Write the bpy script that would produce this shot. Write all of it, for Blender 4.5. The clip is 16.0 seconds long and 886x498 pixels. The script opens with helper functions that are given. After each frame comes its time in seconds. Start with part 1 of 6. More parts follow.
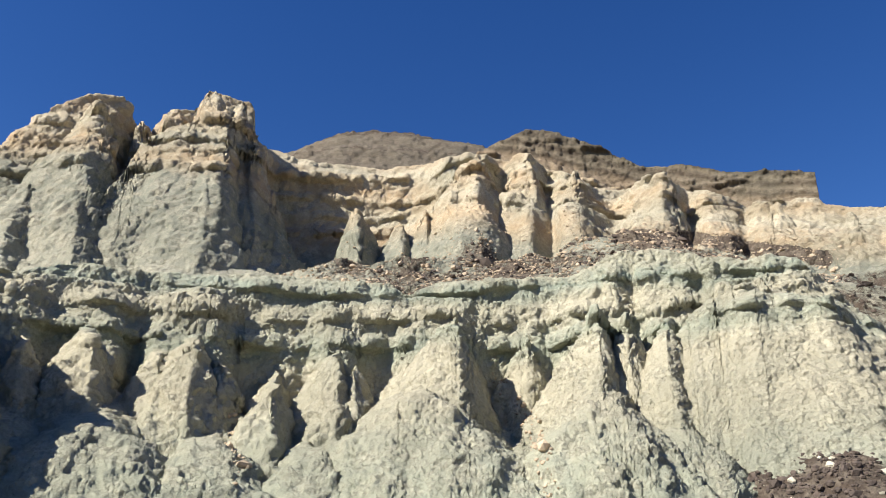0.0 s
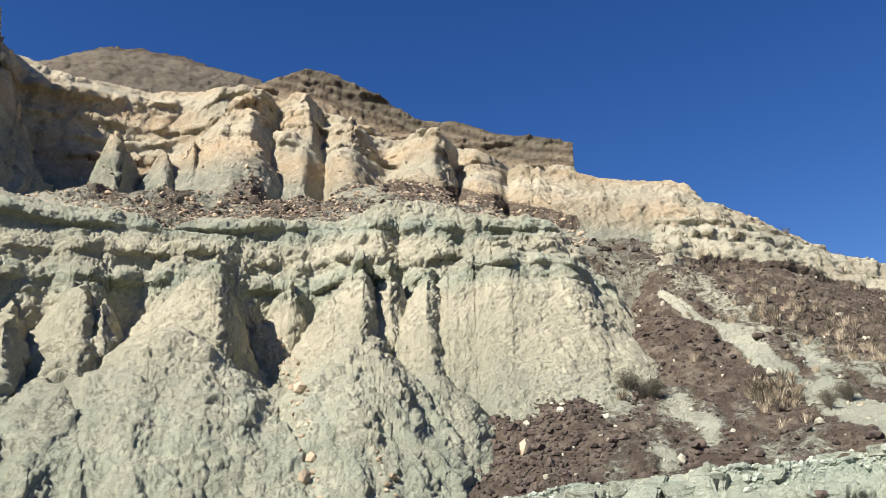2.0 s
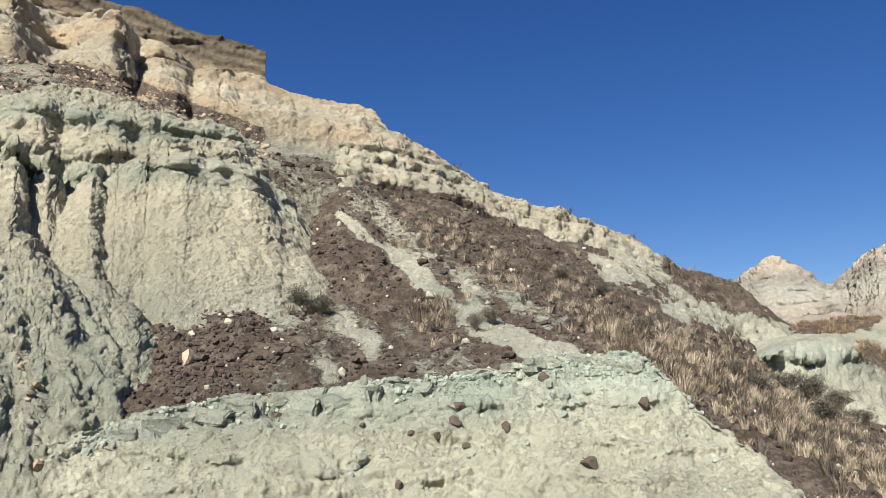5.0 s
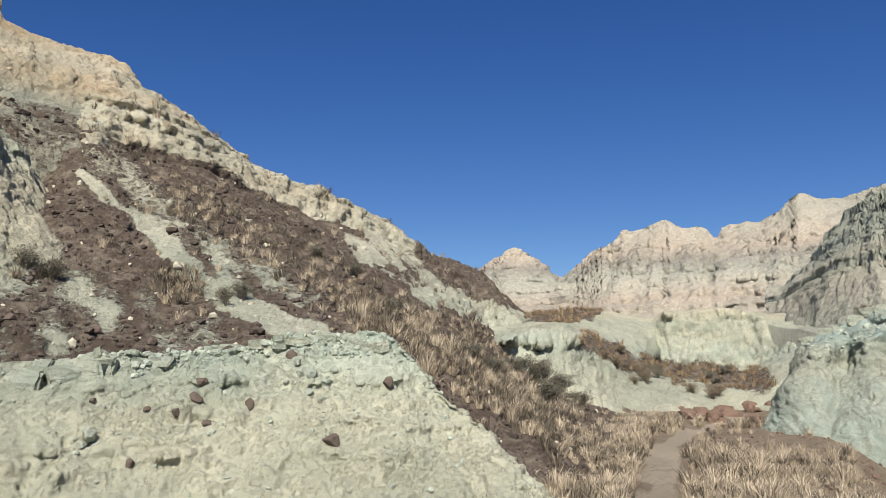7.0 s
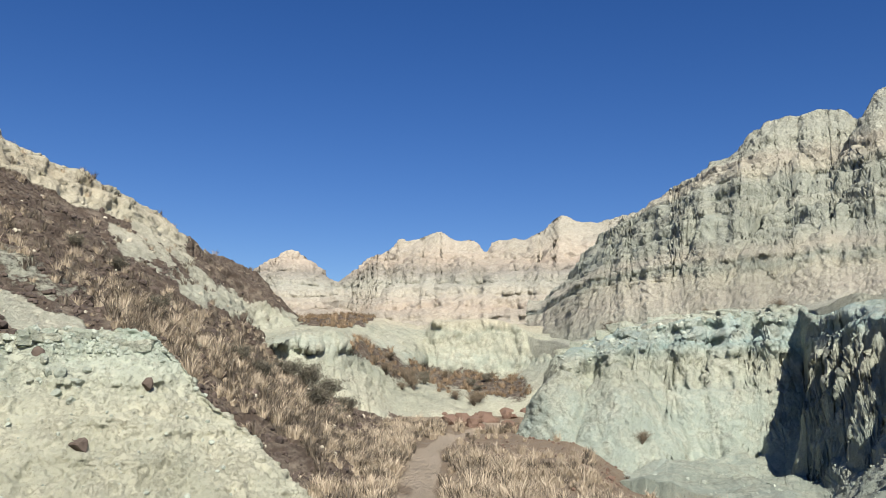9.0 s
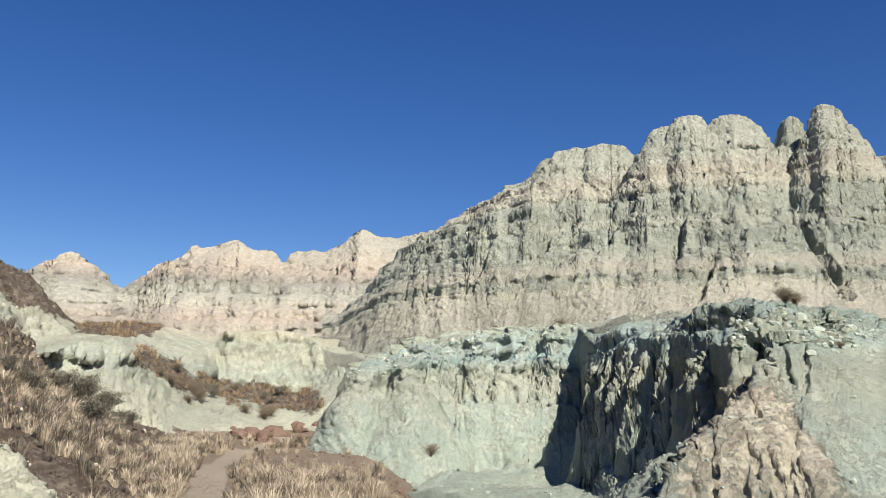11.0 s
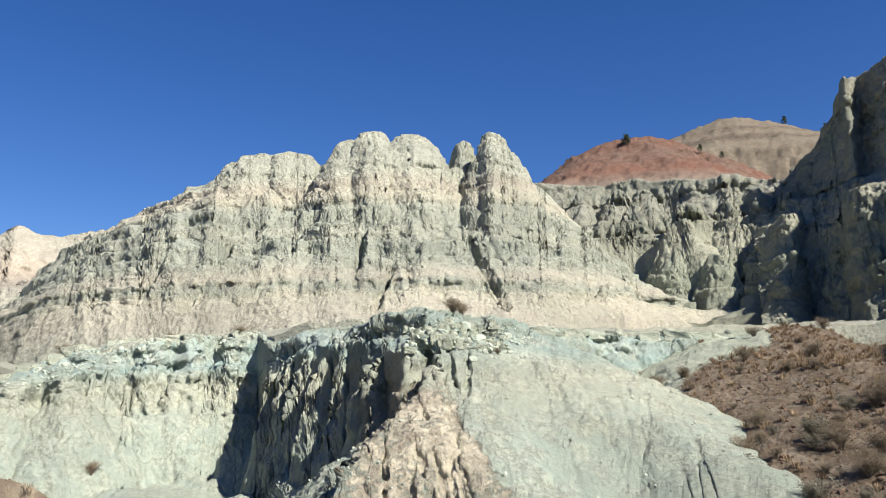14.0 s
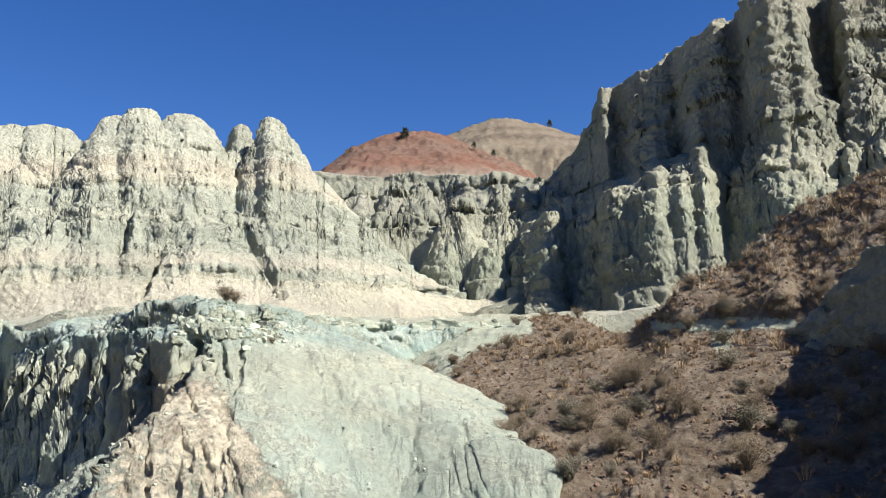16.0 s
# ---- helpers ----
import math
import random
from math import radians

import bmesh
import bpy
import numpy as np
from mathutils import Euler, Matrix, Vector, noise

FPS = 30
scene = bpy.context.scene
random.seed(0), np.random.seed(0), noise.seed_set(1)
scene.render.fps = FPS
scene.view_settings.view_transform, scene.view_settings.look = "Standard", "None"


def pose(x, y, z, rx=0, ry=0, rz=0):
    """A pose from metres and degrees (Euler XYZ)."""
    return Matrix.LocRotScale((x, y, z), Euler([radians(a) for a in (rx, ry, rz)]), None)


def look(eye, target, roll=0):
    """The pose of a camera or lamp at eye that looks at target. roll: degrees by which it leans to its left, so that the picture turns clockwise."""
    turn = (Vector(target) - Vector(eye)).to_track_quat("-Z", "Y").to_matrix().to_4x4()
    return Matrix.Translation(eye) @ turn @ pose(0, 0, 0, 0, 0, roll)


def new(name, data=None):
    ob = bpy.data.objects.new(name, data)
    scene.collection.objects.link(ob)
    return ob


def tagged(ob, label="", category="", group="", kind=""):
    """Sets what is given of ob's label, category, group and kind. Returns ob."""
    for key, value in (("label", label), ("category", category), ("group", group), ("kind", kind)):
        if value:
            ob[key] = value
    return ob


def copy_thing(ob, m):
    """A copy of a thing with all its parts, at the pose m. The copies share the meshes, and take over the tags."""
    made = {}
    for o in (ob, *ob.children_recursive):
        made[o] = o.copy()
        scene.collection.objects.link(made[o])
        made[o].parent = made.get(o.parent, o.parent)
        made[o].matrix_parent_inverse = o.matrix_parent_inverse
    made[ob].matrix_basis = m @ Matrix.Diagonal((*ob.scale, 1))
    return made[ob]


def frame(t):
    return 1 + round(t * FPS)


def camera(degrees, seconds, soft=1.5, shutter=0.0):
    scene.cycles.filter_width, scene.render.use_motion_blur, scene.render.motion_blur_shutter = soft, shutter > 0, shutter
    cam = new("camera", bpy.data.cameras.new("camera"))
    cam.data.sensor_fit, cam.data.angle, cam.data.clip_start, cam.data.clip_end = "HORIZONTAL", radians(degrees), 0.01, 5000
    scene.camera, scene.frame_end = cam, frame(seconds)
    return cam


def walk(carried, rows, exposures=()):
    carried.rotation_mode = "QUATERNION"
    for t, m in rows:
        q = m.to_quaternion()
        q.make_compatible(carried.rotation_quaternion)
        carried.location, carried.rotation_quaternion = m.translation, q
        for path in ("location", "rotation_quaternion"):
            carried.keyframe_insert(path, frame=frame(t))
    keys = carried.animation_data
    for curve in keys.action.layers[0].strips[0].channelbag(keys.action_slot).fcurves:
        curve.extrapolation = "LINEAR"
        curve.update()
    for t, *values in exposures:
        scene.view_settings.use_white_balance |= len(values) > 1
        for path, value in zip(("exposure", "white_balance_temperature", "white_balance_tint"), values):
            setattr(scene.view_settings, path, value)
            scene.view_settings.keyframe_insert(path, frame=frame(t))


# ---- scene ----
cam = camera(56.03, 16.0, soft=0.5)
EYE = 1.6
# seconds, yaw, pitch, roll: the camera turns on the spot
ROWS = [
    (0.0, 0.04, 20.66, 0.11), (0.5, -4.41, 19.92, 0.37), (1.0, -8.62, 19.06, 0.61), (1.5, -12.51, 17.96, 0.80),
    (2.0, -16.32, 16.67, 0.96), (2.5, -20.20, 15.32, 0.84), (3.0, -24.00, 14.14, 0.69), (3.5, -27.68, 13.13, 0.56),
    (6.0, -46.82, 9.18, 0.40), (6.5, -51.29, 9.03, 0.02), (7.0, -55.81, 9.00, -0.37), (7.5, -60.27, 9.00, -0.74),
    (8.0, -64.30, 9.07, -0.94), (8.5, -67.91, 9.26, -1.12), (9.0, -71.39, 9.55, -1.41), (9.5, -74.86, 9.87, -1.52),
    (12.0, -92.38, 11.14, -1.04), (12.5, -95.91, 11.18, -0.70), (13.0, -99.53, 11.26, -0.25), (13.5, -103.24, 11.39, 0.15),
    (14.0, -106.89, 11.48, 0.59), (14.5, -110.42, 11.44, 0.94), (15.0, -114.07, 11.31, 1.18), (15.5, -117.91, 10.96, 1.67),
    (16.0, -122.10, 10.37, 2.07),
]
walk(cam, [(t, pose(0, 0, EYE, 90 + pitch, roll, yaw)) for t, yaw, pitch, roll in ROWS], [(0.0, 0.82), (2.5, 0.6), (3.0, 0.48), (3.5, 0.45), (6.0, 0.52), (6.5, 0.5), (7.0, 0.38), (7.5, 0.38), (8.5, 0.48), (9.5, 0.52), (12.5, 0.58), (13.5, 0.6), (14.0, 0.82), (16.0, 1.0)])

# ---- world, sun, exposure ----
SUN_AZ, SUN_EL = 243.0, 43.0          # clockwise from +y
world = bpy.data.worlds.new("sky")
scene.world = world
world.use_nodes = True
wn = world.node_tree.nodes
sky = wn.new("ShaderNodeTexSky")
sky.sky_type, sky.sun_disc = "NISHITA", False
sky.sun_elevation, sky.sun_rotation = radians(SUN_EL), radians(SUN_AZ)
sky.altitude, sky.air_density, sky.dust_density, sky.ozone_density = 900, 1.0, 0.25, 3.2
wn["Background"].inputs["Strength"].default_value = 0.068
deep = wn.new("ShaderNodeHueSaturation")
deep.inputs["Hue"].default_value, deep.inputs["Saturation"].default_value = 0.515, 1.3
world.node_tree.links.new(sky.outputs[0], deep.inputs["Color"])
world.node_tree.links.new(deep.outputs[0], wn["Background"].inputs["Color"])
sun = new("sun", bpy.data.lights.new("sun", "SUN"))
sun.data.energy, sun.data.angle, sun.data.color = 5.6, radians(0.53), (1.0, 0.945, 0.86)
SUN_DIR = Vector((math.sin(radians(SUN_AZ)) * math.cos(radians(SUN_EL)), math.cos(radians(SUN_AZ)) * math.cos(radians(SUN_EL)), math.sin(radians(SUN_EL))))
sun.matrix_world = look(SUN_DIR * 100, (0, 0, 0))

# ---- noise on arrays ----
PERM = np.random.RandomState(7).permutation(256).astype(np.int32)
PERM = np.concatenate([PERM, PERM, PERM])
GR = np.random.RandomState(3).normal(size=(256, 3))
GR = (GR / np.linalg.norm(GR, axis=1)[:, None]).astype(np.float32)
GX, GY, GZ = (np.ascontiguousarray(GR[:, k]) for k in range(3))


def perlin(x, y, z=0.0, seed=0):
    """Gradient noise, about -0.7 to 0.7, for arrays of any one shape."""
    x, y, z = np.broadcast_arrays(np.asarray(x, np.float32) + seed * 17.37, np.asarray(y, np.float32) + seed * 5.13, np.asarray(z, np.float32) + seed * 9.71)
    x0, y0, z0 = np.floor(x), np.floor(y), np.floor(z)
    xf, yf, zf = x - x0, y - y0, z - z0
    xi, yi, zi = (q.astype(np.int32) & 255 for q in (x0, y0, z0))
    u, v, w = (t * t * t * (t * (t * 6 - 15) + 10) for t in (xf, yf, zf))
    out = 0
    for dx in (0, 1):
        px = PERM[xi + dx]
        wx = u if dx else 1 - u
        for dy in (0, 1):
            py = PERM[px + yi + dy]
            wy = v if dy else 1 - v
            for dz in (0, 1):
                k = PERM[py + zi + dz]
                out = out + wx * wy * (w if dz else 1 - w) * (GX[k] * (xf - dx) + GY[k] * (yf - dy) + GZ[k] * (zf - dz))
    return out


def fbm(x, y, z=0.0, octaves=4, seed=0, gain=0.5):
    total, amp = 0, 1.0
    for o in range(octaves):
        total = total + amp * perlin(np.asarray(x) * 2 ** o, np.asarray(y) * 2 ** o, np.asarray(z) * 2 ** o, seed + o)
        amp *= gain
    return total


def sstep(a, b, x):
    t = np.clip((x - a) / (b - a), 0, 1)
    return t * t * (3 - 2 * t)


def line(pts, x, smooth=True):
    """A curve through a few points (a, value) at the places x."""
    a = np.array([p[0] for p in pts], float)
    b = np.array([p[1] for p in pts], float)
    if not smooth or len(a) < 3:
        return np.interp(x, a, b)
    m = np.gradient(b, a)
    d = np.diff(b) / np.diff(a)
    for i in range(len(d)):           # keep it free of overshoot
        if d[i] == 0:
            m[i] = m[i + 1] = 0
        else:
            q = math.hypot(m[i] / d[i], m[i + 1] / d[i])
            if q > 3:
                m[i], m[i + 1] = m[i] * 3 / q, m[i + 1] * 3 / q
    xx = np.clip(x, a[0], a[-1])
    k = np.clip(np.searchsorted(a, xx) - 1, 0, len(d) - 1)
    h = a[k + 1] - a[k]
    t = (xx - a[k]) / h
    return (2 * t ** 3 - 3 * t ** 2 + 1) * b[k] + (t ** 3 - 2 * t ** 2 + t) * h * m[k] + (-2 * t ** 3 + 3 * t ** 2) * b[k + 1] + (t ** 3 - t ** 2) * h * m[k + 1]


def rise(r, el):
    """The height of what stands r metres off at el degrees over the eye's level."""
    return EYE + r * math.tan(radians(el))


# ---- materials ----
def nodes_of(name, rough=0.95, spec=0.15):
    m = bpy.data.materials.new(name)
    m.use_nodes = True
    nt = m.node_tree
    b = nt.nodes["Principled BSDF"]
    b.inputs["Roughness"].default_value = rough
    b.inputs["Specular IOR Level"].default_value = spec
    return m, nt, b


def node(nt, kind, **values):
    n = nt.nodes.new(kind)
    for k, v in values.items():
        n.inputs[k.replace("_", " ")].default_value = v
    return n


def noise_tex(nt, vec, scale, detail=5, rough=0.6):
    n = node(nt, "ShaderNodeTexNoise", Scale=scale, Detail=detail, Roughness=rough)
    nt.links.new(vec, n.inputs["Vector"])
    return n.outputs["Fac"]


def ramp(nt, fac, stops, interpolation="LINEAR"):
    r = nt.nodes.new("ShaderNodeValToRGB")
    r.color_ramp.interpolation = interpolation
    el = r.color_ramp.elements
    while len(el) < len(stops):
        el.new(0.5)
    for e, (p, c) in zip(el, stops):
        e.position = p
        e.color = (*c, 1) if len(c) == 3 else (c[0],) * 3 + (1,)
    nt.links.new(fac, r.inputs[0])
    return r.outputs["Color"]


def blend(nt, fac, a, b, kind="MIX"):
    n = nt.nodes.new("ShaderNodeMix")
    n.data_type, n.blend_type = "RGBA", kind
    for sock, v in ((n.inputs[0], fac), (n.inputs[6], a), (n.inputs[7], b)):
        if isinstance(v, (int, float)):
            sock.default_value = v
        elif isinstance(v, tuple):
            sock.default_value = (*v, 1)
        else:
            nt.links.new(v, sock)
    return n.outputs[2]


def calc(nt, op, a, b=0.0, c=0.0):
    n = nt.nodes.new("ShaderNodeMath")
    n.operation = op
    for sock, v in zip(n.inputs, (a, b, c)):
        if isinstance(v, (int, float)):
            sock.default_value = v
        else:
            nt.links.new(v, sock)
    return n.outputs[0]


GREEN, PALE, CREAM, BUFF, PINK = (0.40, 0.44, 0.335), (0.53, 0.53, 0.41), (0.62, 0.575, 0.43), (0.59, 0.455, 0.285), (0.62, 0.525, 0.385)
COOL = (0.505, 0.55, 0.45)
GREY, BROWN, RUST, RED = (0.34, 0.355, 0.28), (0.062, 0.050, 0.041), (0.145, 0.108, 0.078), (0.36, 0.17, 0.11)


def earth(name, low, high, bands, grain=1.0, wobble=0.6, talus=(BROWN, RUST), crusty=1.0, dip=0.0, tone=(1, 1, 1)):
    """Weathered claystone: bands of colour by height, mottling, grain and crust; the mesh's "talus" value lays dark scree over it."""
    m, nt, b = nodes_of(name)
    geo = nt.nodes.new("ShaderNodeNewGeometry")
    pos = geo.outputs["Position"]
    sep = nt.nodes.new("ShaderNodeSeparateXYZ")
    nt.links.new(pos, sep.inputs[0])
    big = noise_tex(nt, pos, 0.22 * grain, 4)
    mid = noise_tex(nt, pos, 1.3 * grain, 6, 0.65)
    fine = noise_tex(nt, pos, 21 * grain, 6, 0.75)
    z = calc(nt, "ADD", sep.outputs[2], calc(nt, "MULTIPLY", calc(nt, "SUBTRACT", mid, 0.5), wobble * 2))
    z = calc(nt, "ADD", z, calc(nt, "MULTIPLY", calc(nt, "SUBTRACT", big, 0.5), wobble * 3))
    z = calc(nt, "ADD", z, calc(nt, "MULTIPLY", sep.outputs[0], dip))
    fac = calc(nt, "DIVIDE", calc(nt, "SUBTRACT", z, low), high - low)
    col = ramp(nt, fac, [((zz - low) / (high - low), c) for zz, c in bands])
    # mottling: paler crust and darker damp patches
    col = blend(nt, ramp(nt, mid, [(0.42, (0.0,)), (0.62, (0.5 * crusty,))]), col, (0.60, 0.56, 0.43))
    col = blend(nt, ramp(nt, big, [(0.45, (0.0,)), (0.68, (0.4 * crusty,))]), col, (0.42, 0.445, 0.345))
    col = blend(nt, ramp(nt, fine, [(0.29, (0.85,)), (0.43, (0.0,))]), col, blend(nt, 1.0, col, (0.46, 0.44, 0.41), "MULTIPLY"))
    col = blend(nt, ramp(nt, fine, [(0.55, (0.0,)), (0.68, (0.55 * crusty,))]), col, (0.68, 0.63, 0.50))
    col = blend(nt, 1.0, col, tuple(a * b for a, b in zip(tone, (0.80, 0.815, 0.84))), "MULTIPLY")
    chip = ramp(nt, noise_tex(nt, pos, 7.0 * grain, 8, 0.72), [(0.455, (0.0,)), (0.505, (1.0,))])
    chip = calc(nt, "MULTIPLY", chip, ramp(nt, mid, [(0.38, (0.15,)), (0.58, (1.0,))]))
    col = blend(nt, 1.0, col, ramp(nt, chip, [(0.0, (0.88, 0.875, 0.86)), (1.0, (1.08, 1.075, 1.05))]), "MULTIPLY")
    # scree
    at = nt.nodes.new("ShaderNodeAttribute")
    at.attribute_name = "talus"
    vor = node(nt, "ShaderNodeTexVoronoi", Scale=7.0)
    nt.links.new(pos, vor.inputs["Vector"])
    scree = blend(nt, noise_tex(nt, vor.outputs["Color"], 3.0, 2), talus[0], talus[1])
    scree = blend(nt, ramp(nt, noise_tex(nt, pos, 2.2, 7, 0.7), [(0.46, (0.0,)), (0.64, (0.8,))]), scree, blend(nt, fine, (0.17, 0.14, 0.107), (0.32, 0.275, 0.21)))
    edge = calc(nt, "ADD", at.outputs["Fac"], calc(nt, "MULTIPLY", calc(nt, "SUBTRACT", noise_tex(nt, pos, 4.5, 8, 0.8), 0.5), 1.8))
    cover = ramp(nt, edge, [(0.40, (0.0,)), (0.60, (1.0,))])
    col = blend(nt, cover, col, scree)
    way = nt.nodes.new("ShaderNodeAttribute")
    way.attribute_name = "path"
    worn = calc(nt, "ADD", way.outputs["Fac"], calc(nt, "MULTIPLY", calc(nt, "SUBTRACT", fine, 0.5), 0.5))
    col = blend(nt, ramp(nt, worn, [(0.4, (0.0,)), (0.6, (1.0,))]), col, blend(nt, fine, (0.27, 0.225, 0.165), (0.44, 0.37, 0.28)))
    nt.links.new(col, b.inputs["Base Color"])
    bump = node(nt, "ShaderNodeBump", Strength=1.0, Distance=0.05 / grain)
    h = calc(nt, "ADD", calc(nt, "MULTIPLY", fine, calc(nt, "ADD", 0.7, calc(nt, "MULTIPLY", ramp(nt, big, [(0.35, (0.0,)), (0.65, (1.0,))]), 1.1))), calc(nt, "MULTIPLY", noise_tex(nt, pos, 5.5 * grain, 7, 0.75), 1.3))
    pop = node(nt, "ShaderNodeTexVoronoi", Scale=13 * grain)
    pop.feature = "SMOOTH_F1"
    nt.links.new(pos, pop.inputs["Vector"])
    h = calc(nt, "SUBTRACT", h, calc(nt, "MULTIPLY", calc(nt, "MULTIPLY", pop.outputs["Distance"], mid), 0.9))
    h = calc(nt, "SUBTRACT", h, calc(nt, "MULTIPLY", calc(nt, "MULTIPLY", vor.outputs["Distance"], cover), 1.2))
    h = calc(nt, "ADD", h, calc(nt, "MULTIPLY", chip, 0.30))
    nt.links.new(h, bump.inputs["Height"])
    nt.links.new(bump.outputs[0], b.inputs["Normal"])
    return m


# ---- sheets of land ----
LAND = {}


def steps(a, R, lines):
    """Height of the ground from lines of (azimuth, distance, height), nearest first, straight between one and the next."""
    rs = [line([q[:2] for q in l], a)[None] for l in lines]
    zs = [line([(q[0], q[2]) for q in l], a)[None] for l in lines]
    Z = zs[0] + 0 * R
    for k in range(len(lines) - 1):
        Z = Z + (zs[k + 1] - zs[k]) * np.clip((R - rs[k]) / np.maximum(rs[k + 1] - rs[k], 0.02), 0, 1)
    return Z


def cones(A, R, Z, items, seed=0, rounding=0.25, back=0.3, warp=0.3):
    """Raises spurs out of Z: (azimuth and elevation of the tip, its distance, fall in front, fall to the sides or to each side)."""
    for k, (az, el, r0, front, side) in enumerate(items):
        u = np.radians(A - az) * R + warp * perlin(R / 1.6, A * 0.4, k * 1.3, seed) * 2
        w = r0 - R + warp * perlin(A * 0.5, R / 2.0, k * 2.7, seed + 1)
        if isinstance(side, tuple):
            u = np.where(u < 0, u * side[0] / side[1], u)
            side = side[1]
        edge = 2.0 if rounding >= 0.6 else 1.3          # low: a sharp ridge runs down the front
        d = ((front * np.maximum(w, 0)) ** edge + np.abs(side * u) ** edge + (rounding * side) ** edge) ** (1 / edge) - rounding * side
        Z = np.maximum(Z, rise(r0, el) - d + back * np.maximum(-w, 0))
    return Z


def towers(A, R, Z, items, seed=0, rounding=0.6, warp=0.3):
    """Blunt towers: (azimuth and elevation of the top, its distance, half width, depth, fall in front, fall to the sides)."""
    for k, (az, el, r0, half, deep, front, side) in enumerate(items):
        u = np.abs(np.radians(A - az) * R + warp * 2 * perlin(R / 1.8, A * 0.6, k * 1.3, seed))
        w = r0 - R + warp * perlin(A * 0.9, R / 2.0, k * 2.7, seed + 1)
        d = np.sqrt((front * np.maximum(w, 0)) ** 2 + (side * np.maximum(u - half, 0)) ** 2 + (2 * np.maximum(-w - deep, 0)) ** 2 + rounding ** 2) - rounding
        Z = np.maximum(Z, rise(r0, el) - d - 0.18 * rounding * (u / half) ** 2)
    return Z


def terraces(Z, S, R, beds, seed=0):
    """Hard beds (height, half thickness, strength) make a step in the slope, broken along their run."""
    for k, (z0, half, strong) in enumerate(beds):
        q = (Z - z0 - 0.5 * perlin(S / 7, R / 9, k, seed)) / half
        keep = np.clip(0.6 + 1.5 * perlin(S / 2.0, R / 3, k * 3.1, seed + 1) + 0.9 * perlin(S / 0.7, R / 2, k * 1.7, seed + 2), 0, 1.1)
        Z = Z + keep * strong * half * np.where(np.abs(q) < 1, sstep(-0.4, 0.4, q) * 2 - 1 - q, 0)
    return Z


def rills(S, Z, width, seed=0, tall=5.0):
    """0 in the clefts to about 1 on the ribs."""
    w = perlin(S / (width * 2.5), Z / (width * 3), 3.3, seed + 5)
    n = np.abs(perlin(S / width + w, Z / (width * tall), 1.7, seed))
    n2 = np.abs(perlin(S / width * 2.3 + w * 2, Z / (width * tall * 0.6), 4.1, seed + 2))
    return np.clip(2.2 * n, 0, 1) * 0.7 + np.clip(2.2 * n2, 0, 1) * 0.3


def lumps(P, size, amp, seed=0, squash=1.0):
    """Rounded lumps with creases between them."""
    n = np.abs(perlin(P[..., 0] / size, P[..., 1] / size, P[..., 2] / (size * squash), seed))
    return amp * (np.clip(n * 2.4, 0, 1) - 0.5)


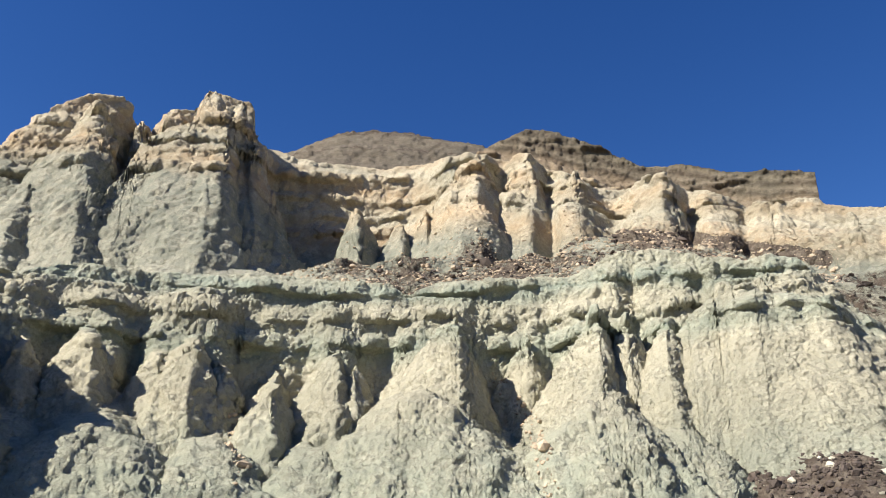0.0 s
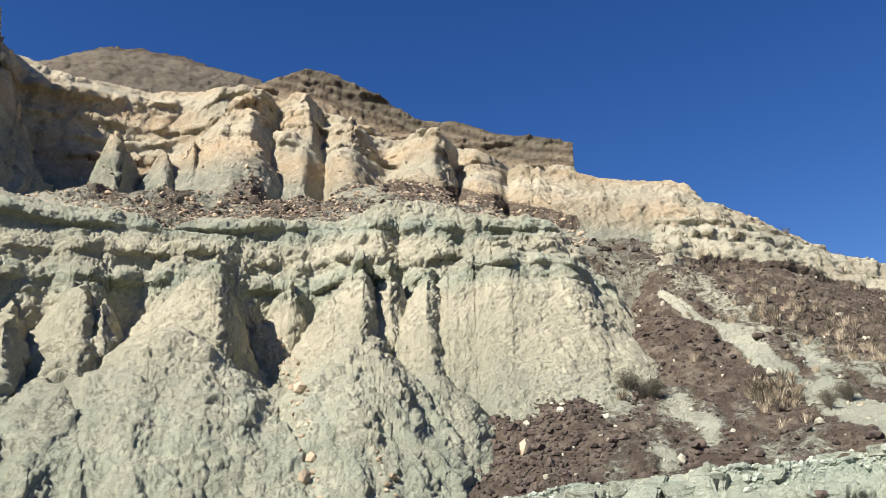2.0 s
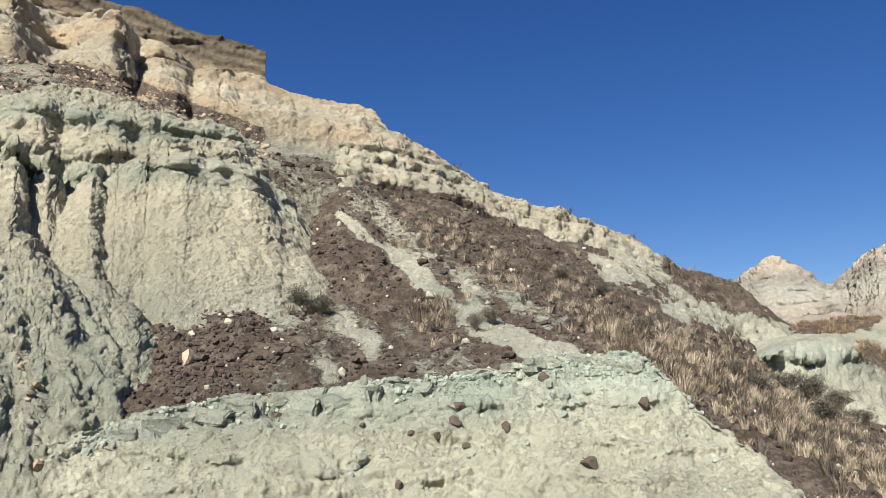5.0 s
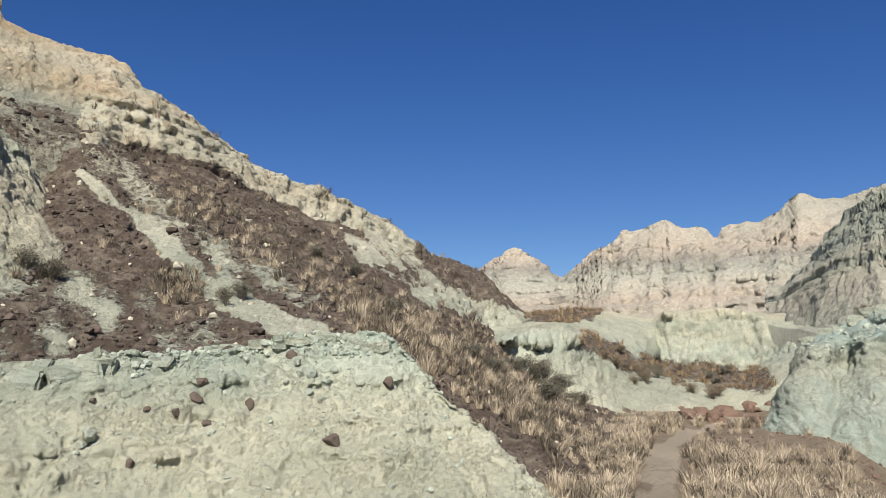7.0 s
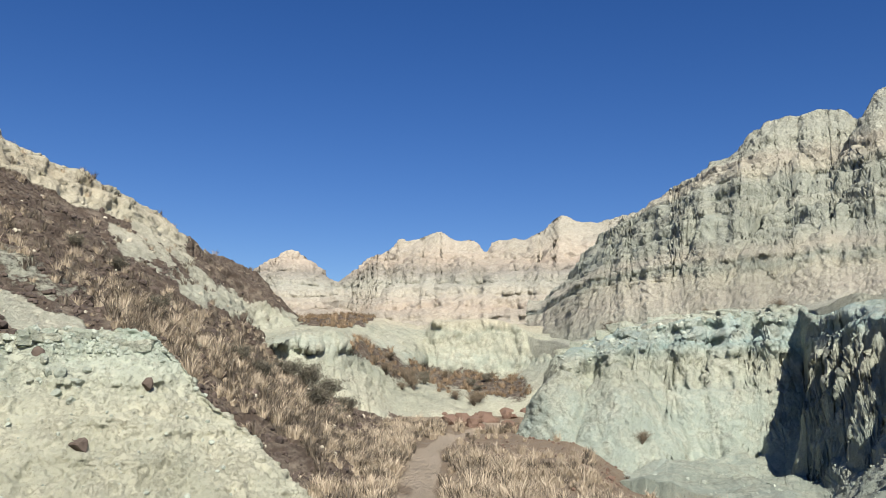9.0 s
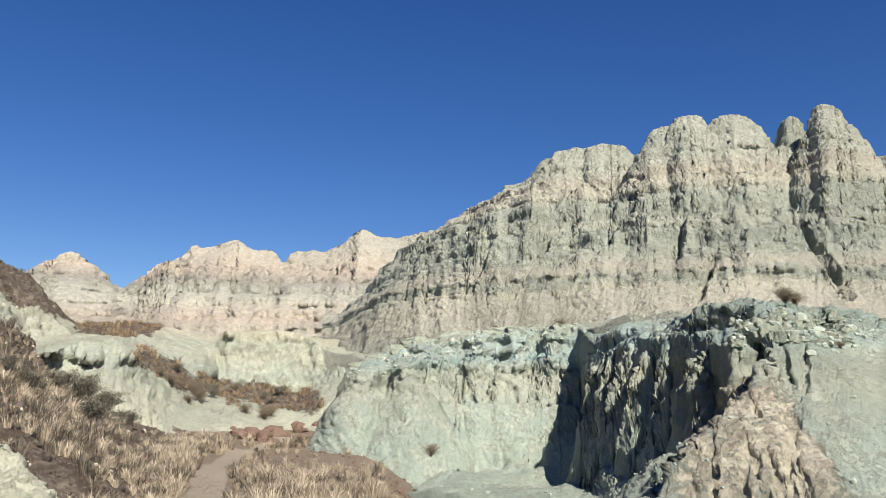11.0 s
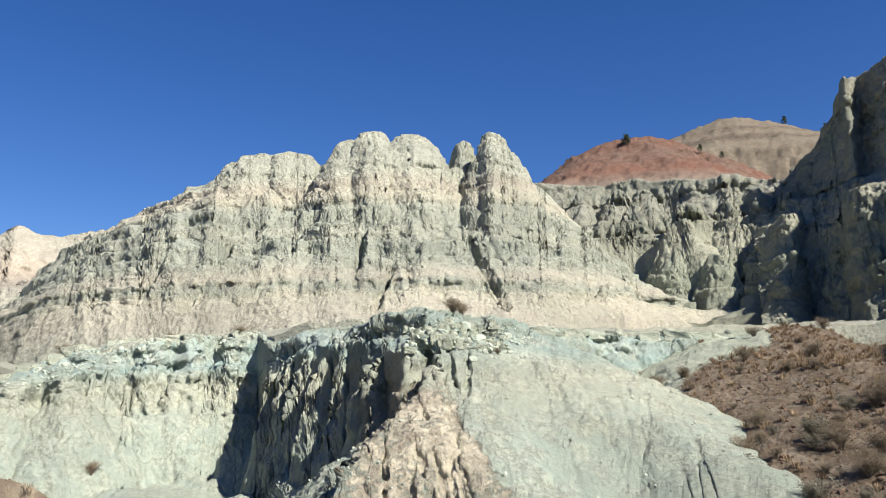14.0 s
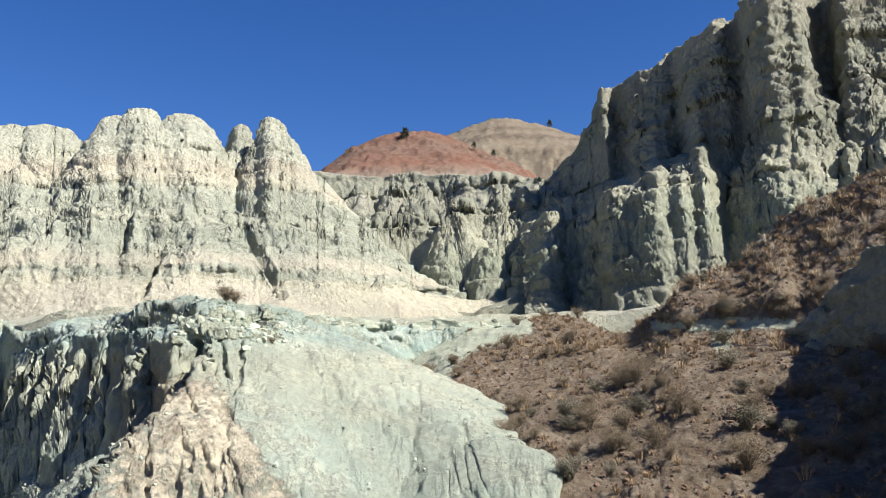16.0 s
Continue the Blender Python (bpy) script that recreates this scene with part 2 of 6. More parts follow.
def land(name, az, n, m, near, far, height, material, label, category, gullies=(), rough=(), ledge=(), talus=None, path=None, fine=430, flat=0.55, skirt=2.0, spread=1.0, flutes=None, quiet=None):
    """A piece of land as one sheet round the viewer's place: height(A, R, S) over azimuth and distance; columns are shared out along the
    slope, then gullies (width, depth), rough lumps (size, height, squash) and overhanging ledges (height, thickness, proud) are worked in;
    flutes(Z) says how strongly a bed is gullied, quiet(A, el) from 0 to 1 where the faces are smooth."""
    a = np.linspace(az[0], az[1], n) if len(az) == 2 else np.concatenate([np.linspace(p, q, int(c), endpoint=False) for p, q, c in az] + [[az[-1][1]]])
    n = len(a)
    r0, r1 = line(near, a), line(far, a)
    f = np.linspace(0, 1, fine)[:, None]
    R = r0[None] + (r1 - r0)[None] * f ** spread
    A = np.broadcast_to(a[None], R.shape)
    mean = (r0 + r1) / 2
    s = np.concatenate([[0], np.cumsum(np.radians(np.diff(a)) * (mean[1:] + mean[:-1]) / 2)])
    S = np.broadcast_to(s[None], R.shape)
    Z = height(A, R, S)
    seed = sum(ord(c) for c in name) % 97
    if gullies:
        steep = sstep(0.35, 1.1, np.abs(np.gradient(Z, axis=0) / np.gradient(R, axis=0)))
        if flutes is not None:
            steep = steep * flutes(Z)
        if quiet is not None:
            steep = steep * (1 - 0.9 * quiet(A, elev(R, Z)))
        for k, (width, depth) in enumerate(gullies):
            Z = Z - depth * (1 - rills(S, Z, width, seed + 9 * k)) * steep
    # share the rows out along each column's slope
    along = np.concatenate([np.zeros((1, n)), np.cumsum(np.hypot(np.diff(R, axis=0) * flat, np.diff(Z, axis=0)), axis=0)])
    want = np.linspace(0, 1, m) ** spread
    r, z = np.empty((m, n)), np.empty((m, n))
    for j in range(n):
        q = want * along[-1, j]
        r[:, j], z[:, j] = np.interp(q, along[:, j], R[:, j]), np.interp(q, along[:, j], Z[:, j])
    A, S = np.broadcast_to(a[None], r.shape), np.broadcast_to(s[None], r.shape)
    cover = np.clip(talus(A, r, S, z), 0, 1) if talus is not None else np.zeros(r.shape)
    worn = np.clip(path(A, r, S, z), 0, 1) if path is not None else np.zeros(r.shape)
    t = np.radians(A)
    P = np.stack([r * np.sin(t), r * np.cos(t), z], -1)
    if ledge:
        out = 0
        for k, (z0, th, proud, *reach) in enumerate(ledge):
            zz = z - z0 - 0.4 * perlin(S / 7, 0.3, k, 11) - 0.3 * perlin(S / 1.3, 0.7, k, 12)
            keep = np.clip(0.4 + 1.7 * perlin(S / 1.5, k * 3.1, 0.2, 21 + k) + 1.1 * perlin(S / 0.5, k * 2.3, 0.2, 25 + k), 0, 1.1)
            if reach:
                keep = keep * sstep(reach[0] - 0.4, reach[0] + 0.4, A) * sstep(reach[1] + 0.4, reach[1] - 0.4, A)
            out = out + proud * keep * sstep(-0.1, 0.04, zz) * (1 - sstep(th * 0.7, th * 2.2, zz))
        P[..., 0] -= out * np.sin(t)
        P[..., 1] -= out * np.cos(t)
    if rough:
        du, dv = np.gradient(P, axis=1), np.gradient(P, axis=0)
        N = np.cross(du, dv)
        N = N / np.maximum(np.linalg.norm(N, axis=-1, keepdims=True), 1e-9)
        wide = np.linalg.norm(du, axis=-1)
        hold = np.minimum(1, 5 * np.median(wide) / np.maximum(wide, 1e-6)) ** 1.5
        move = 0
        for k, (size, amp, squash) in enumerate(rough):
            move = move + lumps(P, size, amp, seed + 31 + k, squash) * (0.55 + 0.9 * np.clip(0.5 + perlin(S / (size * 6), z / (size * 6), 0.5, seed + 50 + k), 0, 1))
            edge = perlin(P[..., 0] / size, P[..., 1] / size, P[..., 2] / size * 1.6, seed + 70 + k) + 0.45 * perlin(P[..., 0] / size * 2.6, P[..., 1] / size * 2.6, P[..., 2] / size * 3.2, seed + 80 + k)
            move = move + 0.8 * amp * sstep(-0.03, 0.10, edge) * sstep(-0.25, 0.2, perlin(P[..., 0] / size / 5, P[..., 1] / size / 5, P[..., 2] / size / 5, seed + 90 + k))          # crumbled plates
        calm = 0.5 + 0.5 * sstep(0.06, 0.38, 1 - np.abs(N[..., 2]))          # gentle slopes are smoother
        if quiet is not None:
            calm = calm * (1 - 0.3 * quiet(A, elev(r, z)))
        P = P + N * (move * hold * calm * (1 - 0.85 * worn))[..., None]
    # a skirt at the near edge and a fall behind, so that it is solid
    first, last = P[:1].copy(), P[-1:].copy()
    first[..., 2] -= skirt
    last[..., 2] -= skirt * 3
    P = np.concatenate([first, P, last])
    cover, worn = (np.concatenate([q[:1], q, q[-1:]]) for q in (cover, worn))
    rows = P.shape[0]
    i = (np.arange(rows - 1)[:, None] * n + np.arange(n - 1)[None]).ravel()
    quads = np.stack([i, i + 1, i + 1 + n, i + n], 1).astype(np.int32)
    me = bpy.data.meshes.new(name)
    me.vertices.add(rows * n)
    me.vertices.foreach_set("co", P.astype(np.float32).ravel())
    me.loops.add(quads.size)
    me.loops.foreach_set("vertex_index", quads.ravel())
    me.polygons.add(len(quads))
    me.polygons.foreach_set("loop_start", np.arange(0, quads.size, 4, dtype=np.int32))
    me.update(calc_edges=True)
    me.polygons.foreach_set("use_smooth", np.ones(len(quads), bool))
    for key, value in (("talus", cover), ("path", worn)):
        me.attributes.new(key, "FLOAT", "POINT").data.foreach_set("value", value.astype(np.float32).ravel())
    me.materials.append(material)
    LAND[name] = (a, P[1:-1], cover[1:-1])
    return tagged(new(name, me), label, category, kind="structure")


def p(az, r, el):
    return (az, r, rise(r, el))


def bell(x, c, w):
    return np.exp(-((x - c) / w) ** 2)


def near_line(A, E, pts):
    """Distance, in degrees, from a broken line of (azimuth, elevation)."""
    best = np.full(A.shape, 99.0)
    for (a0, e0), (a1, e1) in zip(pts[:-1], pts[1:]):
        dx, dy = a1 - a0, e1 - e0
        t = np.clip(((A - a0) * dx + (E - e0) * dy) / (dx * dx + dy * dy), 0, 1)
        best = np.minimum(best, np.hypot(A - a0 - t * dx, E - e0 - t * dy))
    return best


def cleft(A, R, Z, lines, wide, deep):
    """Narrow gullies cut along lines of (azimuth, elevation)."""
    e = elev(R, Z)
    for pts in lines:
        Z = Z - deep * np.clip(1 - near_line(A + 0.25 * perlin(e, A, 0, 3), e, pts) / wide, 0, 1)
    return Z


def elev(r, z):
    return np.degrees(np.arctan2(z - EYE, r))

# ---- the place ----
CLAY_LOW = earth("claystone_lower_cliff", -1, 12, [(-1, PALE), (2.5, (0.46, 0.49, 0.38)), (4, PALE), (5.2, CREAM), (7.0, CREAM), (7.7, (0.44, 0.48, 0.375)), (8.3, PALE), (8.9, CREAM), (9.5, CREAM), (10.0, (0.42, 0.475, 0.385)), (10.5, PALE), (12, CREAM)], tone=(0.96, 0.945, 0.915))
CLAY_UP = earth("claystone_upper_cliff", 8, 24, [(8, PALE), (12, GREY), (14.5, GREY), (16, BUFF), (17.5, CREAM), (19, BUFF), (20.5, CREAM), (22, BUFF)], dip=0.16, tone=(0.96, 0.92, 0.90))
CLAY_SLOPE = earth("claystone_slope", 0, 22, [(0, PALE), (5, PALE), (8.5, CREAM), (10, (0.60, 0.52, 0.37)), (11.5, CREAM), (13, (0.60, 0.50, 0.345)), (15, CREAM), (20, BUFF)], tone=(0.98, 0.98, 0.97))
CLAY_BANK = earth("claystone_bank", -2, 6, [(-2, (0.57, 0.575, 0.45)), (0.3, (0.59, 0.58, 0.45)), (1.1, PALE), (1.6, COOL), (2.1, (0.43, 0.51, 0.43)), (2.6, COOL), (4, PALE), (6, CREAM)], tone=(1.07, 1.07, 1.03))
CLAY_RIGHT = earth("claystone_right_bank", -2, 6, [(-2, COOL), (1, COOL), (2.2, PALE), (2.7, PALE), (3.1, COOL), (3.4, (0.43, 0.54, 0.48)), (3.9, (0.51, 0.58, 0.51)), (4.4, (0.42, 0.51, 0.44)), (4.8, COOL), (6, PALE)], talus=((0.46, 0.42, 0.32), (0.60, 0.545, 0.41)), tone=(0.85, 0.885, 0.89))
CLAY_RISE = earth("claystone_valley_rise", -2, 8, [(-2, PALE), (2, PALE), (3.4, COOL), (4.4, PALE), (5.4, (0.47, 0.49, 0.38)), (6.0, CREAM), (8, PINK)], tone=(0.92, 0.92, 0.90))
CLAY_MASSIF = earth("claystone_massif", 5, 27, [(5, PALE), (7.0, (0.57, 0.515, 0.40)), (8.6, CREAM), (9.1, (0.45, 0.47, 0.37)), (9.8, (0.59, 0.535, 0.41)), (10.8, (0.48, 0.49, 0.385)), (12.2, (0.455, 0.48, 0.38)), (13.2, PALE), (14.2, (0.45, 0.47, 0.37)), (15.4, (0.48, 0.495, 0.39)), (16.2, CREAM), (17.4, (0.59, 0.53, 0.405)), (18.4, PALE), (20.2, (0.465, 0.47, 0.37)), (22.0, PALE), (24, CREAM)], grain=0.6, wobble=0.6, crusty=0.55, tone=(0.865, 0.875, 0.895))
CLAY_BRUSH = earth("brushy_brown_earth", 0, 22, [(0, PALE), (4, GREEN), (6, PALE), (20, BUFF)], talus=((0.085, 0.066, 0.047), (0.20, 0.15, 0.102)), crusty=0.6)
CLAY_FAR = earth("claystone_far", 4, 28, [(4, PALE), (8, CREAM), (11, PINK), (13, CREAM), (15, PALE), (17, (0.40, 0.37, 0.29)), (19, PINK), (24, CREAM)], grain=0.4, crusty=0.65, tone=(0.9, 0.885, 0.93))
# greyed upper beds and low tone carry part of the cliffs' shade as colour
CLAY_SHADE_TONED = earth("claystone_gorge_shade_toned", 4, 32, [(4, PALE), (8, GREY), (11, GREEN), (14, PALE), (17, GREY), (19.5, (0.42, 0.42, 0.35)), (22, GREY), (25, (0.42, 0.41, 0.34)), (30, GREY)], grain=0.6, crusty=0.6, tone=(0.78, 0.775, 0.76))
CLAY_RIM = earth("layered_brown_rim", 20, 32, [(20, (0.42, 0.34, 0.24)), (27.6, (0.45, 0.36, 0.25)), (28.1, (0.16, 0.125, 0.09)), (28.5, (0.36, 0.31, 0.23)), (28.9, (0.15, 0.12, 0.09)), (29.4, (0.30, 0.26, 0.19)), (29.8, (0.13, 0.105, 0.08)), (30.6, (0.24, 0.2, 0.15))], grain=0.8, wobble=0.35, crusty=0.3, dip=0.35, tone=(0.72, 0.68, 0.64))
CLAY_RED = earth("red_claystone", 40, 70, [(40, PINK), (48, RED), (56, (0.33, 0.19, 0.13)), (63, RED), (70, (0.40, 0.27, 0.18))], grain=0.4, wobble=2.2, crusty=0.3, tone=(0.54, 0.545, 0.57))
CLAY_BROWN = earth("grassy_brown_hill", 0, 90, [(0, (0.26, 0.21, 0.15)), (24, (0.30, 0.235, 0.16)), (30, (0.25, 0.21, 0.155)), (60, (0.30, 0.25, 0.18)), (90, (0.27, 0.22, 0.16))], grain=0.5, crusty=0.3, tone=(0.72, 0.70, 0.70))
CLAY_FLOOR = earth("valley_floor_soil", -2, 4, [(-2, (0.36, 0.32, 0.24)), (4, PALE)], talus=((0.15, 0.112, 0.08), (0.32, 0.25, 0.17)))


# left cliff, lower tier
def low_height(A, R, S):
    hollow = (3.8 * bell(A, -25.7, 1.1) + 1.8 * bell(A, -20.8, 0.7) + 3.4 * bell(A, -12.6, 1.7) + 2.4 * bell(A, -9.7, 0.8) + 2.8 * bell(A, -4.4, 1.2) + 4.6 * bell(A, 4.2, 1.5) + 1.6 * bell(A, 7.4, 0.9) + 2.2 * bell(A, 13.3, 0.6) + 1.4 * bell(A, 17.8, 0.5)) * sstep(17.5, 20.5, R) * (1 - sstep(25.0, 26.6, R))
    Z = steps(A[0], R - hollow, [
        [(-36, 13.5, -0.6), (13, 13.5, -0.6), (17, 14.5, -0.6), (21, 18.0, 1.0), (32, 20, 2.0)],
        [(-36, 21.0, 3.2), (13, 21.0, 3.2), (17, 21.8, 4.0), (21, 22.3, 5.2), (32, 23, 5.2)],
        [(-36, 23.6, 5.4), (13, 23.6, 5.4), (20, 23.2, 6.0), (25, 23.2, 6.0), (32, 23.2, 5.3)],
        [p(-36, 25.0, 13.6), p(-20, 25.1, 13.6), p(0, 25.1, 14.2), p(20, 24.4, 15.0), p(25, 23.8, 13), p(28, 23.6, 10), p(29, 23.6, 8.6), p(32, 23.4, 6.5)],
        [p(-36, 25.5, 15.2), p(-20, 25.7, 15.8), p(0, 25.6, 16.4), p(20, 25.3, 17.0), p(25, 25, 15.6), p(27.6, 24.7, 12.6), p(29, 24.5, 10), p(32, 24.2, 7)],
        [p(-36, 27, 16.2), p(-29, 27, 16.9), p(-21.7, 27.2, 18.1), p(-11, 27, 18.4), p(0.7, 26.8, 18.3), p(8, 26.6, 18.4), p(13, 26.4, 19.6), p(15.5, 26.4, 19.7), p(19.8, 26.6, 18.8), p(25, 26.5, 17.0), p(28, 26, 13.6), p(32, 25, 8)],
        [p(-36, 32, 15), p(0, 32, 17.6), p(20, 32, 17.4), p(28, 32, 13), p(32, 30, 9)]])
    Z = Z + 0.7 * fbm(S / 3.5, R / 3.5, 0, 2, 2) + 0.5 * fbm(S / 1.5, R / 2.5, 0, 2, 6) * sstep(23.5, 25, R)
    # rounded feet, then the sharp spurs that lean on the wall
    Z = cones(A, R, Z, [(-29, 8.6, 19.6, 0.95, 1.0), (-22.2, 8.2, 18.6, 0.9, 0.9), (-15.6, 7.0, 18.4, 0.9, 1.1), (-8.6, 6.6, 18.4, 0.9, 1.0), (-1.5, 10.6, 19.7, 0.95, 0.95), (5.2, 5.4, 18.0, 0.9, 1.1), (10.7, 10.5, 20, 1.0, 1.35), (15.6, 8.2, 20.0, 1.1, 1.5)], 3, 0.9, 0.3, 0.2)
    Z = cones(A, R, Z, [(-34, 19.0, 18.6, 1.4, (1.5, 2.0)), (-30.5, 15.2, 22.4, 1.6, 2.2), (-27.4, 12.6, 21.6, 1.4, 2.2), (-23.4, 13.5, 21.8, 1.25, (1.5, 2.8)), (-19.2, 12.6, 22.2, 1.35, 1.9), (-17.0, 13.8, 22, 1.2, (1.2, 2.6)), (-15.2, 12.2, 22.2, 1.4, 2.2), (-11.6, 10.9, 20.4, 1.15, (1.5, 2.8)), (-7.4, 13.0, 21.9, 1.2, (1.5, 2.8)), (-6.2, 12.0, 21.8, 1.3, 2.4),
                        (-2.6, 12.6, 22.6, 1.3, 1.9), (1.0, 15.6, 22.6, 1.25, (1.15, 3.0)), (5.6, 14.6, 25.2, 2.6, 2.4), (10.9, 15.9, 23.0, 1.3, (1.4, 3.0)), (12.7, 15.4, 23.4, 1.5, 2.6), (15.6, 14.6, 22.6, 1.25, (1.5, 2.8)),
                        (19.6, 17.4, 24.2, 1.5, 2.0), (21.6, 17.4, 24.4, 1.5, 2.0)], 5, 0.12, 0.3, 0.16)
    Z = cones(A, R, Z, [(20.6, 16.9, 24.0, 1.4, 1.1), (22.8, 16.5, 24.3, 1.45, (1.0, 1.5)), (24.2, 15.9, 24.3, 1.45, (1.0, 2.2))], 9, 0.9, 0.3, 0.2)
    return terraces(Z, S, R, [(8.0, 0.45, 0.7), (8.9, 0.45, 0.7), (10.1, 0.4, 0.6)], 7)


def low_talus(A, r, S, z):
    return 0.75 * sstep(-8, -4, A) * sstep(26.6, 27.2, r) * (1 - sstep(20, 24, A))


land("cliff_lower_tier", (-36, 32), 1000, 400, [(-36, 13.5), (13, 13.5), (17, 14.5), (21, 18.0), (32, 20)], [(-36, 30), (32, 29)], low_height, CLAY_LOW,
     "pale green fluted claystone cliff with hoodoo spurs", "cliff", gullies=[(0.4, 0.06), (0.8, 0.18), (2.2, 0.28)], flutes=lambda Z: 0.5 + 0.9 * bell(Z, 8.9, 0.8),
     rough=[(1.1, 0.12, 1.2), (0.42, 0.075, 1.6), (0.16, 0.045, 1.8), (0.075, 0.022, 1.5)], ledge=[(7.9, 0.3, 0.5), (8.9, 0.3, 0.35), (10.0, 0.3, 0.3)], talus=low_talus, quiet=lambda A, e: sstep(18.6, 20.2, A) * sstep(17.4, 15.5, e))


# left cliff, upper tier
def up_height(A, R, S):
    hollow = (3.8 * sstep(-13.6, -12.2, A) * (1 - sstep(-3, 1.0, A)) + 2.0 * bell(A, -22.2, 1.0) + 2.2 * bell(A, 4.6, 0.8) + 2.0 * bell(A, 12.5, 1.6) + 1.6 * bell(A, 7.8, 0.7) + 1.4 * bell(A, 17.8, 0.7) + 1.0 * bell(A, 21.4, 0.7)) * sstep(30.5, 33, R) * (1 - sstep(38.5, 41.5, R))
    Z = steps(A[0], R - hollow, [
        [p(-36, 27.5, 14.5), p(-21.7, 28, 17.2), p(0.7, 27.6, 18), p(12, 27, 19.0), p(19.8, 27.5, 18.0), p(26, 28, 15.4), p(33.7, 29, 13.6), p(36, 29.5, 12), p(39, 30, 8)],
        [p(-36, 33, 17.0), p(-21.7, 33, 19.5), p(-11, 33.5, 19.8), p(-6, 34, 21.4), p(0.7, 33.5, 21.2), p(8, 33, 20.6), p(12, 32, 21.5), p(19.8, 33, 19.6), p(26, 33, 17.5), p(33.7, 33, 16), p(36, 33, 14.5), p(39, 33, 9)],
        [p(-36, 35, 20), p(-21.7, 35, 22.5), p(-11, 35.6, 23.2), p(-6, 35.6, 23.8), p(0.7, 35, 23.8), p(12, 34, 23.0), p(19.8, 34.5, 21.0), p(26, 34.5, 19.5), p(33.7, 34.5, 18), p(36, 34.5, 15.5), p(39, 34.5, 9)],
        [p(-36, 36.2, 20.6), p(-21.7, 36.6, 23.5), p(-11, 37.6, 23.6), p(-6, 37.6, 24.0), p(0.7, 36.2, 24.2), p(12, 35.4, 23.4), p(19.8, 35.6, 21.4), p(26, 35.6, 20), p(33.7, 35.6, 18.2), p(36, 35.6, 15.8), p(39, 35.6, 9)],
        [p(-36, 38, 23), p(-30.8, 38, 24.2), p(-28, 38, 27.6), p(-25.4, 38, 28.8), p(-23.4, 38, 28.9), p(-22.6, 38, 28.1), p(-20, 38, 28.7), p(-18.6, 38.2, 29.0), p(-17.8, 38.2, 30.3), p(-15.1, 38.2, 30.2), p(-14.5, 38.2, 29.6), p(-14.1, 38.6, 27.6), p(-9, 38.8, 26.8), p(-2, 38.4, 26.9), p(2, 38, 27.4),
         p(7, 38, 26.8), p(11, 38, 25.0), p(15.6, 37.6, 24.9), p(21, 37.6, 22.3), p(26.3, 37.6, 21.5), p(31, 37.5, 20.2), p(34.6, 37, 18.9), p(36, 37, 16.6), p(39, 37, 9)],
        [p(-36, 45, 22), p(-25, 45, 25), p(-14, 45, 26), p(0, 45, 26), p(12, 45, 24), p(21, 45, 21.5), p(30, 45, 19.5), p(36, 45, 14), p(39, 45, 9)]])
    Z = Z + 0.6 * fbm(S / 4, R / 4, 0, 3, 12)
    Z = cones(A, R, Z, [(-25.2, 28.4, 36.6, 1.5, 2.0), (-22.2, 27.7, 37.3, 1.9, 2.6), (-19.6, 28.6, 36.6, 1.6, 2.4), (-17.3, 30.3, 36.2, 1.65, 2.15), (-16.4, 29.4, 35.2, 1.8, (0.85, 3.0)), (-15.6, 29.9, 36.4, 1.9, 5.0), (-14.4, 27.2, 35.6, 1.8, 2.8), (-13.8, 24.6, 34.8, 1.6, 1.9), (-20.0, 25.6, 34.6, 1.8, 1.2), (-23.0, 22.6, 33.8, 1.6, 1.2)], 13, 0.3, 0.05)
    Z = cleft(A, R, Z, [[(-15.4, 27.5), (-14.9, 24), (-14.4, 21)], [(-22.8, 26.2), (-24.4, 23.4)]], 0.8, 1.2)
    Z = cones(A, R, Z, [(-29, 22.5, 34.5, 1.2, 1.8), (-24.5, 22.5, 34, 1.2, 2.0), (-6.3, 23.4, 35.2, 1.6, 2.6), (-3.5, 22.5, 35.2, 1.6, 2.8), (-1.4, 23.4, 35.4, 1.8, 2.4), (2.6, 27.2, 36.0, 1.6, (1.5, 3.0)), (6.3, 26.6, 36.6, 1.8, (1.8, 3.2)), (9.8, 25.8, 36.6, 1.8, (1.9, 3.2)),
                        (15.9, 25.0, 36.2, 1.6, (1.5, 2.8)), (19.5, 22.8, 36.5, 1.6, 2.2), (23.5, 22.0, 36.4, 1.5, 1.9), (28.3, 20.7, 36.4, 1.5, 1.9), (31.6, 19.6, 36.4, 1.4, 1.9)], 15, 0.25, 0.15)
    return terraces(Z, S, R, [(17.2, 0.5, 0.6), (19.2, 0.5, 0.6), (20.6, 0.4, 0.6)], 17)


def up_talus(A, r, S, z):
    e = elev(r, z)
    return 0.8 * sstep(33.2, 31.5, r + 0.8 * perlin(S, r, 0, 6)) * sstep(-12, -9, A) * (0.6 + 0.7 * perlin(S / 2, r / 1.5, 0, 60)) + 0.8 * sstep(0.7, 0.3, near_line(A, e, [(13, 21), (18, 20.4), (26, 18.0)]))


